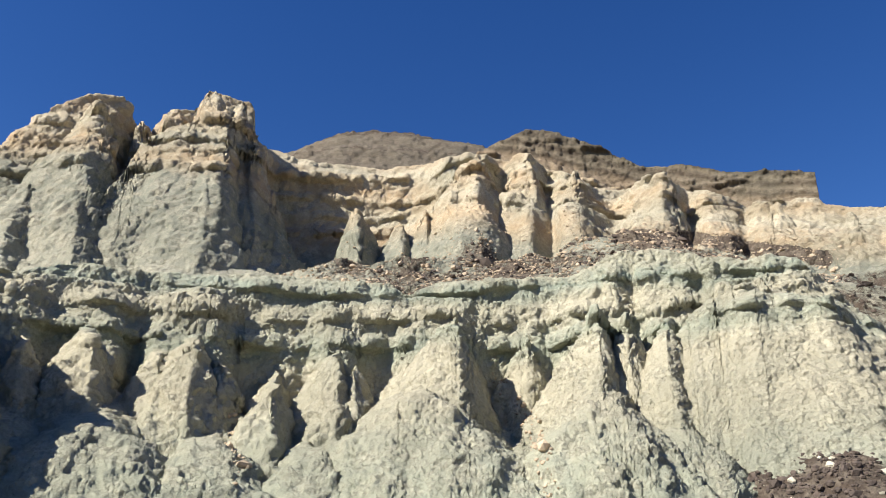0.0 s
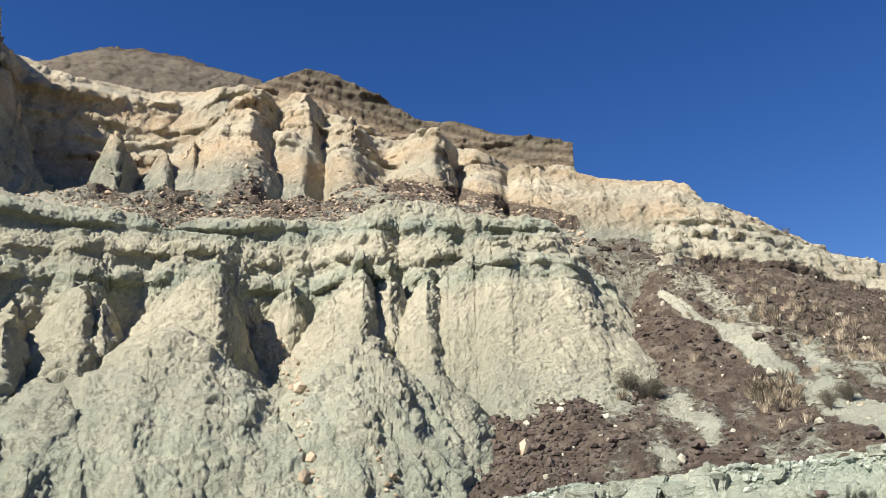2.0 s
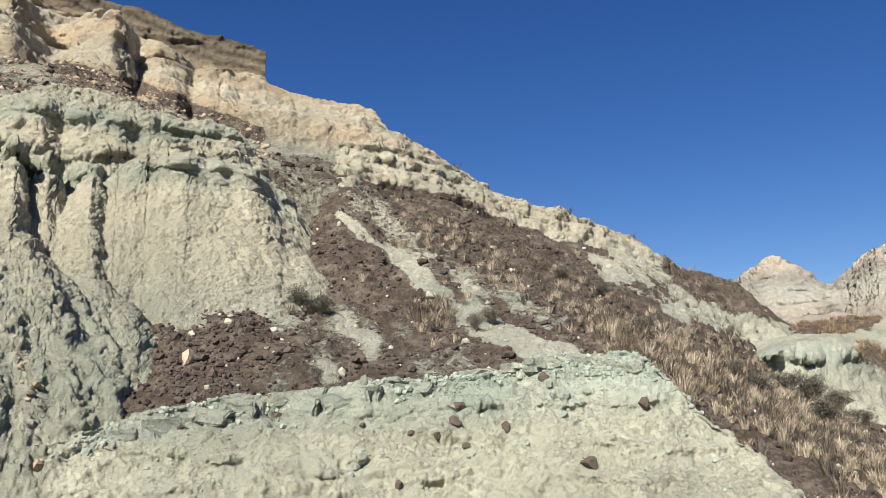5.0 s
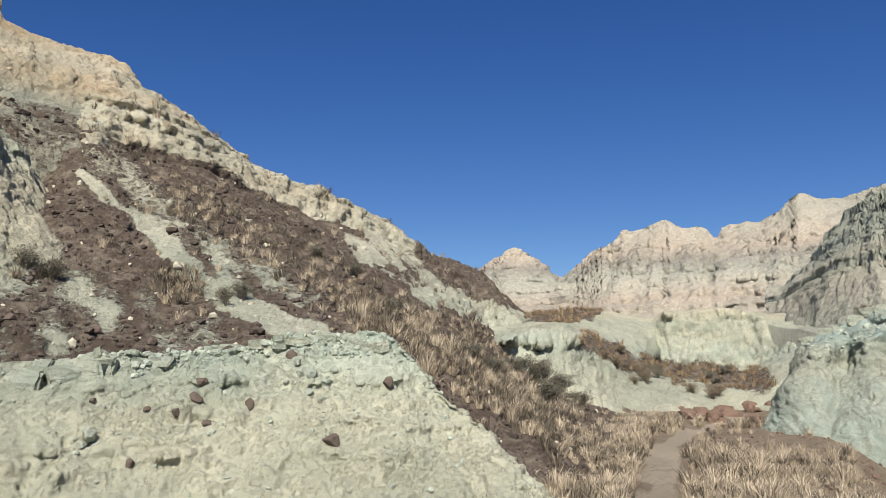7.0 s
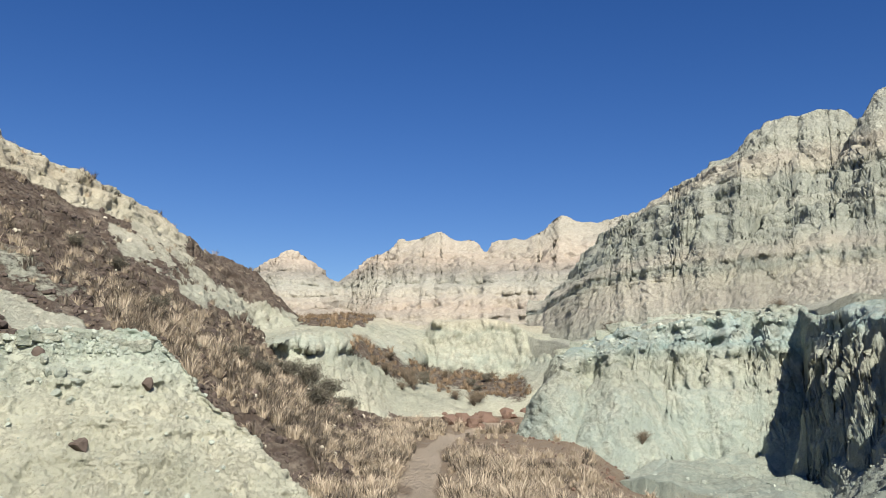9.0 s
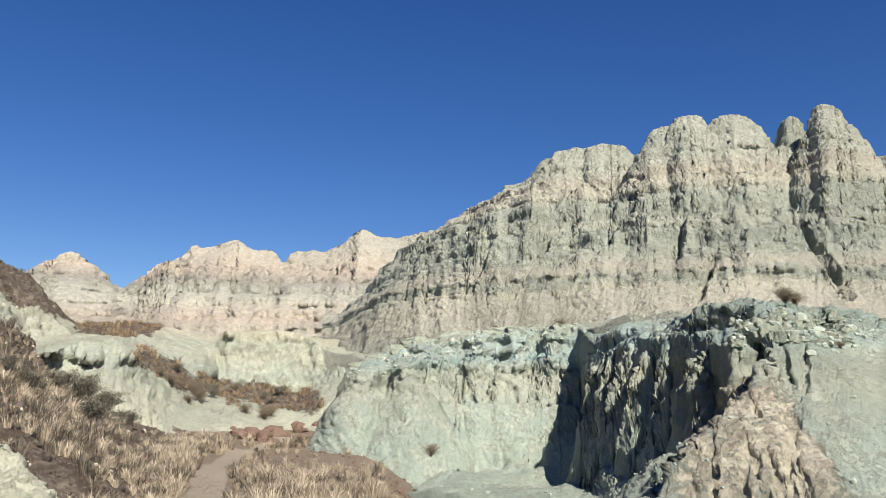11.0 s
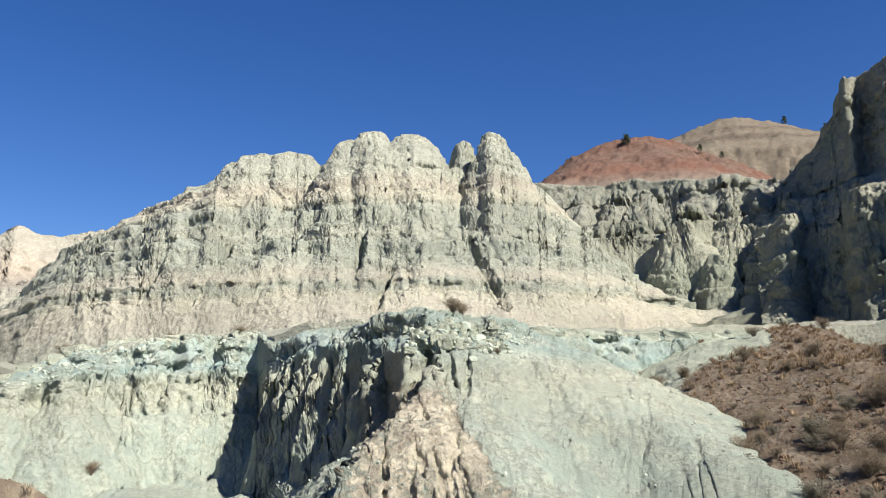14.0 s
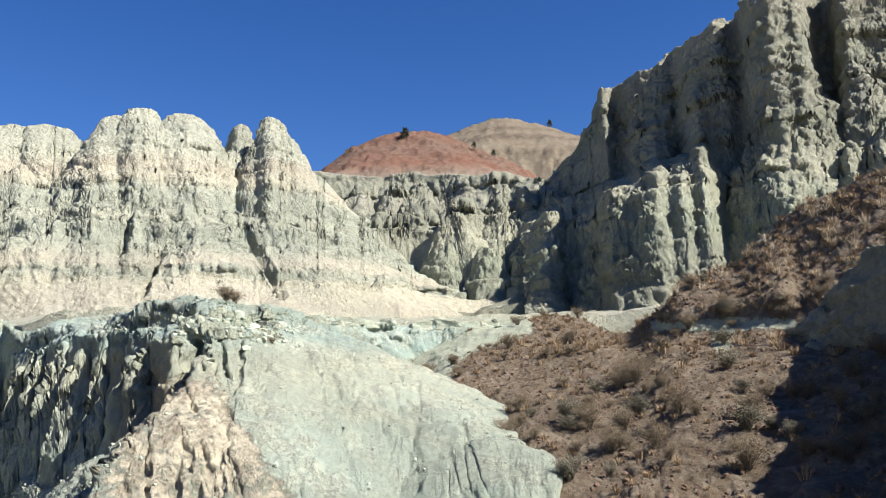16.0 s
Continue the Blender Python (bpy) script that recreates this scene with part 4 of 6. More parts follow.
# rock bank that turns its back to the sun
def shady_height(A, R, S):
    Z = steps(A[0], R, [
        [(142, 21.5, 1.1), (146, 20.4, 0.7), (150, 19, 0.2), (153, 16.5, -0.2), (156, 13, -0.5), (160, 10.5, -0.6), (170, 8.5, -0.6)],
        [p(142, 21.9, 1.9), p(144.5, 21.4, 2.6), p(145.6, 21.2, 3.4), p(148.5, 20.3, 5.2), p(150.8, 19.4, 6.4), p(153, 17.2, 7), p(156, 13.6, 6), p(160, 11.1, 5), p(170, 9, 5)],
        [p(142, 22.6, 2.2), p(144.5, 22.2, 3.4), p(145.6, 22.0, 4.4), p(148.5, 21.3, 6.6), p(150.8, 20.6, 8.1), p(153, 18.6, 9), p(156, 15, 8.6), p(160, 12.4, 8), p(170, 10.4, 8)],
        [(142, 26, 1.2), (147, 26, 2.4), (151, 25, 4.0), (156, 20, 3.4), (170, 15, 3)]])
    Z = Z + 0.4 * fbm(S / 2.2, R / 2.2, 0, 3, 79)
    return terraces(Z, S, R, [(1.4, 0.4, 0.7), (2.6, 0.4, 0.7), (3.8, 0.4, 0.6)], 80)


land("shaded_rock_bank", (142, 170), 300, 130, [(142, 21), (146, 19.5), (150, 17.5), (153, 15), (156, 11.5), (160, 9.5), (170, 7.5)], [(142, 25), (151, 24), (156, 19), (170, 14)], shady_height, CLAY_SHADE_TONED,
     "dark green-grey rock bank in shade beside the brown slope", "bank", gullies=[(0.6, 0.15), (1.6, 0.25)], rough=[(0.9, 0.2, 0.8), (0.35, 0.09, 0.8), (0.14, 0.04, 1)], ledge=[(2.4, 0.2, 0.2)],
     talus=lambda A, r, S, z: 0.5 * sstep(0.5, -0.2, z - 0.4 + 0.5 * perlin(S, r, 0, 81)))


# castellated massif
def massif_height(A, R, S):
    ribs = np.maximum(5.0 * (0.26 - np.abs(perlin(S / 8.5, 0.4, R / 60, 86))) + 1.4 * (0.22 - np.abs(perlin(S / 3.1, 0.7, R / 40, 90))), 0)
    foot = line([(77, 56), (85, 50), (95, 45), (104, 43), (114, 45), (121, 52), (127, 56)], A[0])[None]
    ribs = ribs * np.clip((R - foot - 1) / 6, 0, 1)
    Z = steps(A[0], R + ribs * (1 - sstep(58, 63, R)), [
        [p(77, 56, 0.6), p(82, 52, 3.2), p(85, 50, 4.4), p(95, 45, 5.6), p(104, 43, 6.2), p(114, 45, 5.6), p(121, 52, 5.4), p(127, 56, 5.2)],
        [p(77, 60, 1.6), p(82, 55, 5.4), p(85, 53, 7.0), p(95, 48.5, 8.6), p(104, 47, 8.6), p(114, 48.5, 8.2), p(121, 55, 7), p(127, 59, 6)],
        [p(77, 64, 2.4), p(82, 58, 7.4), p(85, 56, 9.6), p(90, 53, 11), p(95, 52, 10.4), p(104, 51, 11.0), p(110, 52, 11.2), p(114, 54, 10.6), p(118, 57, 9), p(121, 58, 7.4), p(127, 61, 6)],
        [p(77, 68, 3.0), p(82, 63, 8.6), p(85, 60, 11), p(90, 57, 13), p(95, 56.5, 13.4), p(104, 56, 14.0), p(110, 57, 14.2), p(114, 58, 12.6), p(118, 59, 10), p(121, 60, 8), p(127, 63, 6)],
        [p(77, 72, 3.4), p(82, 68, 9.4), p(85, 66, 12), p(90, 61, 14.6), p(95, 60.5, 15.4), p(104, 60, 16.0), p(110, 60, 16.0), p(114, 61, 14.2), p(118, 61, 11), p(121, 62, 8.2), p(127, 65, 6)],
        [p(77, 76, 3.6), p(82, 72, 10.4), p(84.2, 70, 11.8), p(86.1, 69, 13.2), p(89, 67, 14.6), p(91.9, 65, 15.8), p(93, 65, 16.2), p(96.3, 65, 16.3), p(98.6, 65, 15.7), p(100, 65, 16.4), p(104, 65, 16.8), p(107.2, 65, 16.9), p(110.3, 65, 16.9), p(112.4, 65, 16.2),
         p(114, 65, 15.2), p(117, 65, 12.0), p(120.5, 66, 8.4), p(127, 67, 6)],
        [p(77, 84, 6), p(84, 80, 9), p(92, 77, 13), p(104, 76, 14), p(113, 76, 12), p(120, 76, 7), p(127, 76, 6)]])
    Z = Z + 0.8 * fbm(S / 6, R / 6, 0, 3, 82) + 2.0 * (0.3 - np.abs(perlin(S / 7.5 + R / 30, R / 22, 0, 88))) * sstep(45, 50, R) * (1 - sstep(59, 63, R)) + 1.0 * (0.3 - np.abs(perlin(S / 2.1, R / 14, 0, 89))) * sstep(48, 51, R)
    Z = towers(A, R, Z, [(95.4, 16.9, 60.8, 2.7, 4, 1.4, 1.5), (103.0, 18.6, 58.6, 3.0, 4, 1.4, 1.6), (110.8, 18.1, 58.0, 1.1, 3, 1.4, 1.4), (92.6, 17.1, 62.5, 0.6, 4, 1.6, 1.5), (94.3, 17.7, 61.5, 1.1, 4, 1.5, 1.9), (96.5, 17.9, 61.0, 1.2, 4, 1.5, 2.2), (98.0, 17.3, 62.0, 0.3, 3, 1.8, 2.6), (100.5, 18.9, 59.0, 0.8, 4, 1.8, 2.2), (102.2, 19.5, 58.4, 0.7, 4, 1.5, 1.5), (104.8, 19.3, 58.4, 1.0, 4, 1.5, 1.5), (106.0, 18.5, 58.4, 0.5, 4, 1.5, 1.8),
                         (108.5, 18.9, 61.0, 0.35, 3, 2.2, 2.6), (110.7, 19.4, 57.8, 0.4, 3, 1.6, 1.55), (111.8, 18.0, 57.8, 0.4, 3, 1.6, 1.6)], 83, 1.1, 0.3)
    Z = cones(A, R, Z, [(87.5, 12.9, 59, 1.3, 1.8), (90.2, 13.2, 56, 1.4, 1.7), (93.2, 15.3, 58, 1.3, 1.9), (97.8, 13.6, 54.5, 1.1, 1.3), (101.5, 15.0, 56, 1.3, 1.8), (104.7, 10.5, 49.5, 1.0, 1.1), (106, 14.3, 54.5, 1.2, 1.6), (110.8, 14.4, 54.5, 1.2, 1.5),
                        (114, 12.8, 55.5, 1.2, 1.7), (117.5, 10.4, 56, 1.2, 1.8), (84, 11.4, 62, 1.3, 1.8)], 85, 0.5, 0.2, 0.6)
    Z = cones(A, R, Z, [(104.3, 10.2, 47.8, 0.95, 0.9), (96.6, 12.6, 51.4, 1.1, 1.0), (100.6, 13.3, 53, 1.15, 1.1), (108.4, 13.2, 53, 1.15, 1.05), (112.4, 11.8, 52.4, 1.1, 1.0), (91.6, 12.0, 53.4, 1.15, 1.1), (88.2, 10.6, 55, 1.15, 1.1), (116, 9.9, 53, 1.1, 1.0),
                        (94.8, 15.5, 57.2, 1.3, 1.15), (103.4, 16.1, 56.8, 1.25, 1.1), (110.6, 16.0, 56.2, 1.25, 1.15), (98.4, 10.0, 48.6, 1.0, 1.1), (110.0, 9.4, 48.8, 1.0, 1.1)], 84, 0.3, 0.1, 0.45)
    Z = cleft(A, R, Z, [[(98.4, 14.4), (96.5, 12), (94.3, 9.6), (93.2, 8.2)], [(101.6, 13.6), (101.0, 10.5)], [(93.2, 13), (91, 9.8), (89.4, 7.4)], [(103.4, 10.5), (102.4, 7.8)], [(108.6, 12.4), (110.4, 9.4), (111.4, 7.6)], [(88.5, 12), (87, 8.5)]], 0.45, 0.9)
    return terraces(Z, S, R, [(9.1, 0.5, 0.95), (10.7, 0.4, 0.8), (11.9, 0.6, 0.95), (13.3, 0.5, 0.9), (14.5, 0.6, 0.95), (16.0, 0.5, 0.8), (17.6, 0.5, 0.8), (19.2, 0.5, 0.7)], 87)


land("castellated_massif", (77, 127), 800, 340, [(77, 56), (85, 50), (95, 45), (104, 43), (114, 45), (121, 52), (127, 56)], [(77, 84), (92, 77), (127, 76)], massif_height, CLAY_MASSIF,
     "grey-green castellated claystone massif with rounded towers", "cliff", gullies=[(0.55, 0.22), (1.5, 0.35), (3.2, 0.4)], rough=[(2.2, 0.12, 1.0), (0.8, 0.09, 1.3), (0.35, 0.065, 1.4), (0.16, 0.04, 1.4)],
     ledge=[(9.3, 0.3, 0.25), (12.9, 0.3, 0.2), (15.9, 0.3, 0.2), (18.9, 0.3, 0.15)], flutes=lambda Z: 0.22 + 0.9 * (bell(Z, 9.1, 0.5) + bell(Z, 12.0, 0.9) + bell(Z, 14.6, 0.9) + bell(Z, 17.6, 0.5) + 0.6 * bell(Z, 21.5, 1.5)))


def gorge_height(A, R, S):
    Z = steps(A[0], R, [
        [p(110, 58, 6), p(120, 56, 6.2), p(130, 54, 5.8), p(135, 52, 5.8)],
        [p(110, 66, 7.6), p(120, 64, 7.8), p(130, 60, 7.4), p(135, 58, 7)],
        [p(110, 70, 12.0), p(120, 68, 12.0), p(126, 65, 12.4), p(130, 64, 12), p(135, 62, 12)],
        [p(110, 76, 13.0), p(120, 75, 13.0), p(126, 70, 13.4), p(130, 69, 13), p(135, 66, 13)],
        [p(110, 78, 15.7), p(115.7, 78, 15.6), p(121, 77, 15.5), p(126, 73, 14.9), p(130, 72, 14.6), p(135, 70, 14)],
        [p(110, 90, 14.6), p(120, 90, 14.6), p(130, 86, 13.6), p(135, 84, 13)]])
    Z = Z + 1.2 * fbm(S / 6, R / 6, 0, 3, 92)
    Z = cones(A, R, Z, [(116.6, 15.2, 75, 2.0, 2.6), (119, 15.0, 75.5, 2.2, 3), (121.0, 15.0, 73, 1.8, 2.4), (123.9, 13.8, 66, 1.5, 1.9), (126.5, 14.2, 67, 1.6, 2.2), (128.4, 14.4, 67, 1.7, 2.2), (130.4, 14.0, 66, 1.7, 2.4), (125.6, 10.4, 61, 1.5, 1.9), (128.5, 10.6, 61, 1.5, 1.9)], 93, 0.6, 0.1, 0.6)
    return terraces(Z, S, R, [(11, 0.9, 0.7), (17, 0.9, 0.8), (21, 0.8, 0.7)], 94)


land("gorge_head_cliff", (110, 135), 380, 220, [(110, 58), (135, 52)], [(110, 88), (135, 82)], gorge_height, CLAY_SHADE_TONED, "buff and grey claystone cliff at the head of the gorge", "cliff",
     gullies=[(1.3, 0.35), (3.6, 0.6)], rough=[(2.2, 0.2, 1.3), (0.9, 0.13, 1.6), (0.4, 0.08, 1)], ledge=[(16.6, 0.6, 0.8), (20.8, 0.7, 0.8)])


def shade_height(A, R, S):
    low = line([(128, 0), (130.2, 1.5), (131.2, 5.0), (132.8, 4.5), (133.8, 0.4), (135.6, -1.0), (137.4, -2.2), (138.3, -1.5), (139.1, -1.9), (139.8, -1.3), (140.6, -1.7), (141.3, 0.8), (142.3, 3.2), (143.2, 2.4), (144.3, -0.2), (145.7, 0.2), (146.5, 2.0), (147.4, 1.6), (148.6, 1.0), (149.5, 2.6), (151, 2), (154, 3)], A[0])[None]
    high = line([(128, 0), (132.6, 0), (133.6, -0.6), (134.2, -1.8), (134.9, 0.9), (137, 0.2), (138.2, 1.0), (139.2, 2.4), (140.2, 0.2), (142, -0.4), (143.6, 1.8), (144.6, -2.2), (145.4, -2.6), (146.6, -0.8), (147.6, 0.6), (148.4, 5.4), (149.2, 5.8), (149.8, 3.0), (151.4, 4.0), (154, 5)], A[0])[None]
    top = sstep(51, 57, R + 0.8 * (A - 141))
    wall = (low * (1 - top) * sstep(43, 46.5, R) + high * top)
    Z = steps(A[0], R - wall, [
        [p(128, 50, 5.8), p(132, 46, 5.6), p(137, 43, 5.2), p(143, 41, 5.0), p(150, 40, 5.0), p(154, 40, 5)],
        [p(128, 54, 7.0), p(132, 48, 7.2), p(137, 46, 7.4), p(143, 45, 7.6), p(150, 44, 8), p(154, 44, 6)],
        [p(128, 60, 11), p(130, 57, 12.6), p(132, 52, 12.6), p(137, 50, 13.0), p(143, 49.6, 13.8), p(150, 49.4, 14.4), p(154, 47, 9)],
        [p(128, 68, 11.4), p(130, 67, 13.6), p(132, 64, 14.0), p(137, 57.5, 14.8), p(143, 52.5, 16.2), p(150, 50, 16.6), p(154, 49.6, 14)],
        [p(128, 71, 11.6), p(130.1, 69.6, 14.2), p(131.8, 66.4, 15.4), p(134, 63.0, 17.4), p(137.5, 58.6, 18.2), p(143, 53.6, 20), p(148, 51.6, 20.6), p(154, 51, 20)],
        [p(128, 73, 11.8), p(130.1, 72, 14.4), p(131.3, 70, 15.8), p(133.1, 66.6, 18.0), p(134, 65.0, 20.1), p(135.3, 63.4, 20.9), p(137.9, 60.2, 21.6), p(138.9, 59, 22.8), p(141.3, 56.5, 23.5), p(143.3, 54.8, 24.6), p(148, 52.8, 26), p(152, 52, 26.4), p(154, 52, 24)],
        [p(128, 86, 10), p(134, 80, 16), p(143, 72, 18), p(151, 66, 16), p(154, 62, 8)]])
    Z = Z + 0.7 * fbm(S / 5, R / 5, 0, 3, 102) + 0.7 * fbm(S / 2.2, R / 5, 0, 2, 105)
    Z = cones(A, R, Z, [(135.4, 13.2, 52.5, 1.6, 1.9), (137.2, 13.2, 47.6, 1.9, 2.6), (136.2, 9.6, 46.5, 1.6, 2.0), (138.4, 8.6, 45.4, 1.5, 1.8), (145.2, 14.6, 49.6, 1.6, 2.2), (144.4, 12.4, 48.4, 1.5, 2.2), (147.6, 15.6, 51, 1.5, 2.0), (149.8, 15.0, 51, 1.5, 2.0), (151.6, 16.2, 51.4, 1.6, 2.2),
                        (145.4, 18.6, 52.0, 1.6, 2.0), (146.6, 21.4, 54.0, 1.9, 2.2), (150.6, 18.8, 54, 1.8, 2.0)], 103, 0.5, 0.1, 0.5)
    return terraces(Z, S, R, [(8.5, 0.6, 0.6), (11, 0.6, 0.6), (14, 0.8, 0.6), (17.5, 0.7, 0.7), (20, 0.7, 0.7), (22.5, 0.6, 0.7), (25, 0.6, 0.7)], 104)


land("shaded_cliff", (128, 154), 460, 290, [(128, 50), (132, 46), (137, 43), (143, 41), (154, 40)], [(128, 84), (134, 78), (143, 70), (154, 60)], shade_height, CLAY_SHADE_TONED,
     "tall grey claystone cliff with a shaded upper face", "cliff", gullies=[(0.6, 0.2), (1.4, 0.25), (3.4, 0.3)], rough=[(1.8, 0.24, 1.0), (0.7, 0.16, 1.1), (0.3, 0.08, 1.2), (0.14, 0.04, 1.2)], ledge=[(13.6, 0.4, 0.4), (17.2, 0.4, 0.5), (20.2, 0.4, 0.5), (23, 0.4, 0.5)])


# far wall at the head of the valley
def far_height(A, R, S):
    Z = steps(A[0], R, [
        [p(50, 90, 2.5), p(64, 88, 2.6), p(72, 86, 3.0), p(80, 84, 3.6), p(92, 84, 4)],
        [p(50, 98, 3.2), p(64, 97, 4.0), p(72, 95, 4.6), p(80, 95, 5.4), p(92, 95, 6)],
        [p(50, 104, 3.8), p(58, 104, 5.0), p(64, 104, 5.2), p(72, 102, 6.2), p(80, 104, 7.4), p(92, 104, 8)],
        [p(50, 112, 4.2), p(58, 112, 5.8), p(64, 112, 6.2), p(72, 110, 7.8), p(80, 112, 9.0), p(92, 112, 9.6)],
        [p(50, 120, 4.6), p(57, 120, 6.8), p(58.6, 120, 7.4), p(60.7, 120, 8.5), p(62.2, 120, 7.9), p(63.8, 120, 6.8), p(64.8, 120, 7.7), p(66.5, 120, 8.8), p(68.8, 120, 9.7), p(70.4, 120, 10.1), p(73.2, 120, 10.0), p(74.2, 120, 9.3),
         p(75, 120, 9.9), p(77, 120, 10.2), p(78.2, 120, 11.0), p(79.2, 120, 11.6), p(80.5, 120, 11.1), p(82, 120, 11.0), p(84.3, 120, 11.8), p(92, 120, 12)],
        [p(50, 136, 3), p(60, 136, 6), p(72, 136, 7), p(92, 136, 8)]])
    Z = Z + 1.2 * fbm(S / 8, R / 8, 0, 3, 112) + 2.6 * (0.3 - np.abs(perlin(S / 8, R / 40, 0, 116))) + 1.2 * (0.3 - np.abs(perlin(S / 3, R / 20, 0, 117)))
    Z = cones(A, R, Z, [(59, 6.0, 106, 1.2, 1.5), (66.5, 8.4, 112, 1.3, 1.4), (69.3, 9.1, 112, 1.3, 1.4), (72.6, 9.0, 110, 1.2, 1.2), (76.6, 9.0, 110, 1.3, 1.5), (79.3, 10.6, 113, 1.3, 1.5), (83, 9.8, 108, 1.3, 1.6), (71.5, 6.0, 100, 1.0, 1.2)], 113, 0.8, 0.2, 0.8)
    return terraces(Z, S, R, [(9.5, 0.8, 0.7), (11.5, 0.8, 0.8), (13.6, 0.8, 0.7), (15.6, 0.8, 0.8), (17.6, 0.8, 0.7), (20, 0.8, 0.7)], 114)


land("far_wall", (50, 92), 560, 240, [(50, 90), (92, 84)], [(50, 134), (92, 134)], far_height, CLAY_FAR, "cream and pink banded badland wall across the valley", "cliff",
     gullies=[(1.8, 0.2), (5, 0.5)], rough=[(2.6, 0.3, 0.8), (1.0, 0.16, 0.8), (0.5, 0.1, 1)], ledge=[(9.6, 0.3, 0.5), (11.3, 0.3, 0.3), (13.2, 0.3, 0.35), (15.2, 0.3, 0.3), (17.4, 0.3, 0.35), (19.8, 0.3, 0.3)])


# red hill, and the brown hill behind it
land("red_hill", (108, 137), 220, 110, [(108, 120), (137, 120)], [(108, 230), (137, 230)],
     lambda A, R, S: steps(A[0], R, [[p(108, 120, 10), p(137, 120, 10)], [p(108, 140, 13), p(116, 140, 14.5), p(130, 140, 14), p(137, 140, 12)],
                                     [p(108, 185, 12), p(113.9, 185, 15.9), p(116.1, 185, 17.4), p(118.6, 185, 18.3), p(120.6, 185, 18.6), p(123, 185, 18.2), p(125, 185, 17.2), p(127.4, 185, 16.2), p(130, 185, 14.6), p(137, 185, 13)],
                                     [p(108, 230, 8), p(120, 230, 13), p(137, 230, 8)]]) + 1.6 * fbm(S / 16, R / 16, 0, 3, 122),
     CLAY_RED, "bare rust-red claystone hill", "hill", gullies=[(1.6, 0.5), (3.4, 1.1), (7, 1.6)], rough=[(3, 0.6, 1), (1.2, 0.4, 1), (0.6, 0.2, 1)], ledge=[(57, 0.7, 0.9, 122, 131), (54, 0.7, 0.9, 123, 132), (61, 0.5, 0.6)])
land("brown_hill", (110, 145), 200, 80, [(110, 220), (145, 220)], [(110, 340), (145, 340)],
     lambda A, R, S: steps(A[0], R, [[p(110, 220, 9), p(145, 220, 9)], [p(110, 250, 14), p(128, 250, 17.2), p(134, 250, 16.4), p(145, 250, 12)],
                                     [p(110, 290, 13), p(120, 290, 17.2), p(123, 290, 18.2), p(125.5, 290, 18.9), p(127.5, 290, 19.1), p(129.5, 290, 18.6), p(132.3, 290, 17.6), p(137, 290, 16), p(145, 290, 13)],
                                     [p(110, 340, 9), p(145, 340, 9)]]) + 1.5 * fbm(S / 20, R / 20, 0, 3, 124),
     CLAY_BROWN, "dry tan grass hill with scattered junipers", "hill", gullies=[(3, 0.9), (9, 1.8)], rough=[(3, 0.8, 1), (1.3, 0.4, 1)], ledge=[(84, 0.8, 1.6), (88, 0.8, 1.2), (92, 0.6, 1.0)],
     talus=lambda A, r, S, z: 0.6 * bell(z, 86, 3) + 0.5 * bell(z, 93, 2))

# tops behind the left cliff
land("hilltop_dome", (-24, 20), 320, 100, [(-24, 46), (20, 46)], [(-24, 84), (20, 84)],
     lambda A, R, S: terraces(steps(A[0], R, [[p(-24, 46, 22), p(20, 46, 20)], [p(-24, 58, 23), p(-8, 58, 26.4), p(2, 58, 26.2), p(20, 58, 21)],
                                     [p(-24, 70, 24), p(-14, 70, 26.2), p(-10.3, 70, 27.3), p(-7.6, 70, 28.5), p(-3.7, 70, 28.7), p(1.6, 70, 27.9), p(8, 70, 26.2), p(20, 70, 23)],
                                     [p(-24, 84, 20), p(20, 84, 20)]]), S, R, [(33, 0.8, 0.8), (36, 0.6, 0.8)], 8) + 0.5 * fbm(S / 5, R / 5, 0, 3, 131),
     CLAY_BROWN, "rounded grey-brown hilltop", "hill", gullies=[(2.5, 0.3)], rough=[(1.2, 0.2, 1), (0.5, 0.12, 1)],
     talus=lambda A, r, S, z: 0.9 * sstep(0.5, 0.2, np.abs(z - 34 - 0.8 * perlin(S / 4, 0, 0, 4))) + 0.6 * sstep(37.6, 39, z))
land("dark_rim", (1, 26.3), 320, 120, [(1, 42), (26.3, 42)], [(1, 60), (26.3, 58)],
     lambda A, R, S: steps(A[0], R, [[p(1, 42, 22), p(12, 42, 23), p(18, 42, 21.5), p(26.4, 42, 20.2)], [p(1, 48, 25.0), p(6, 48, 26.6), p(10, 48, 26.0), p(14, 48, 24.0), p(26.4, 47, 21.8)],
                                     [p(1, 48.7, 26.0), p(4, 48.7, 27.8), p(6, 48.7, 28.5), p(9.8, 48.7, 28.0), p(12, 48.7, 27.1), p(13.8, 48.7, 26.1), p(15, 48.7, 25.5), p(17, 48.7, 25.4), p(21, 48.5, 24.5), p(26.4, 47.7, 23.4)],
                                     [p(1, 60, 24), p(26.4, 58, 19)]]) + 0.35 * fbm(S / 3, R / 3, 0, 3, 133),
     CLAY_RIM, "dark layered rim above the cliff", "cliff", gullies=[(0.9, 0.3)], rough=[(0.8, 0.12, 0.35), (0.3, 0.06, 0.5)], ledge=[(22.6, 0.2, 0.4), (23.2, 0.2, 0.4), (26.4, 0.25, 0.4), (27.2, 0.25, 0.4)],
     talus=lambda A, r, S, z: 0.55 * sstep(48.2, 49.4, r))

# ---- loose things ----
rng = np.random.RandomState(11)


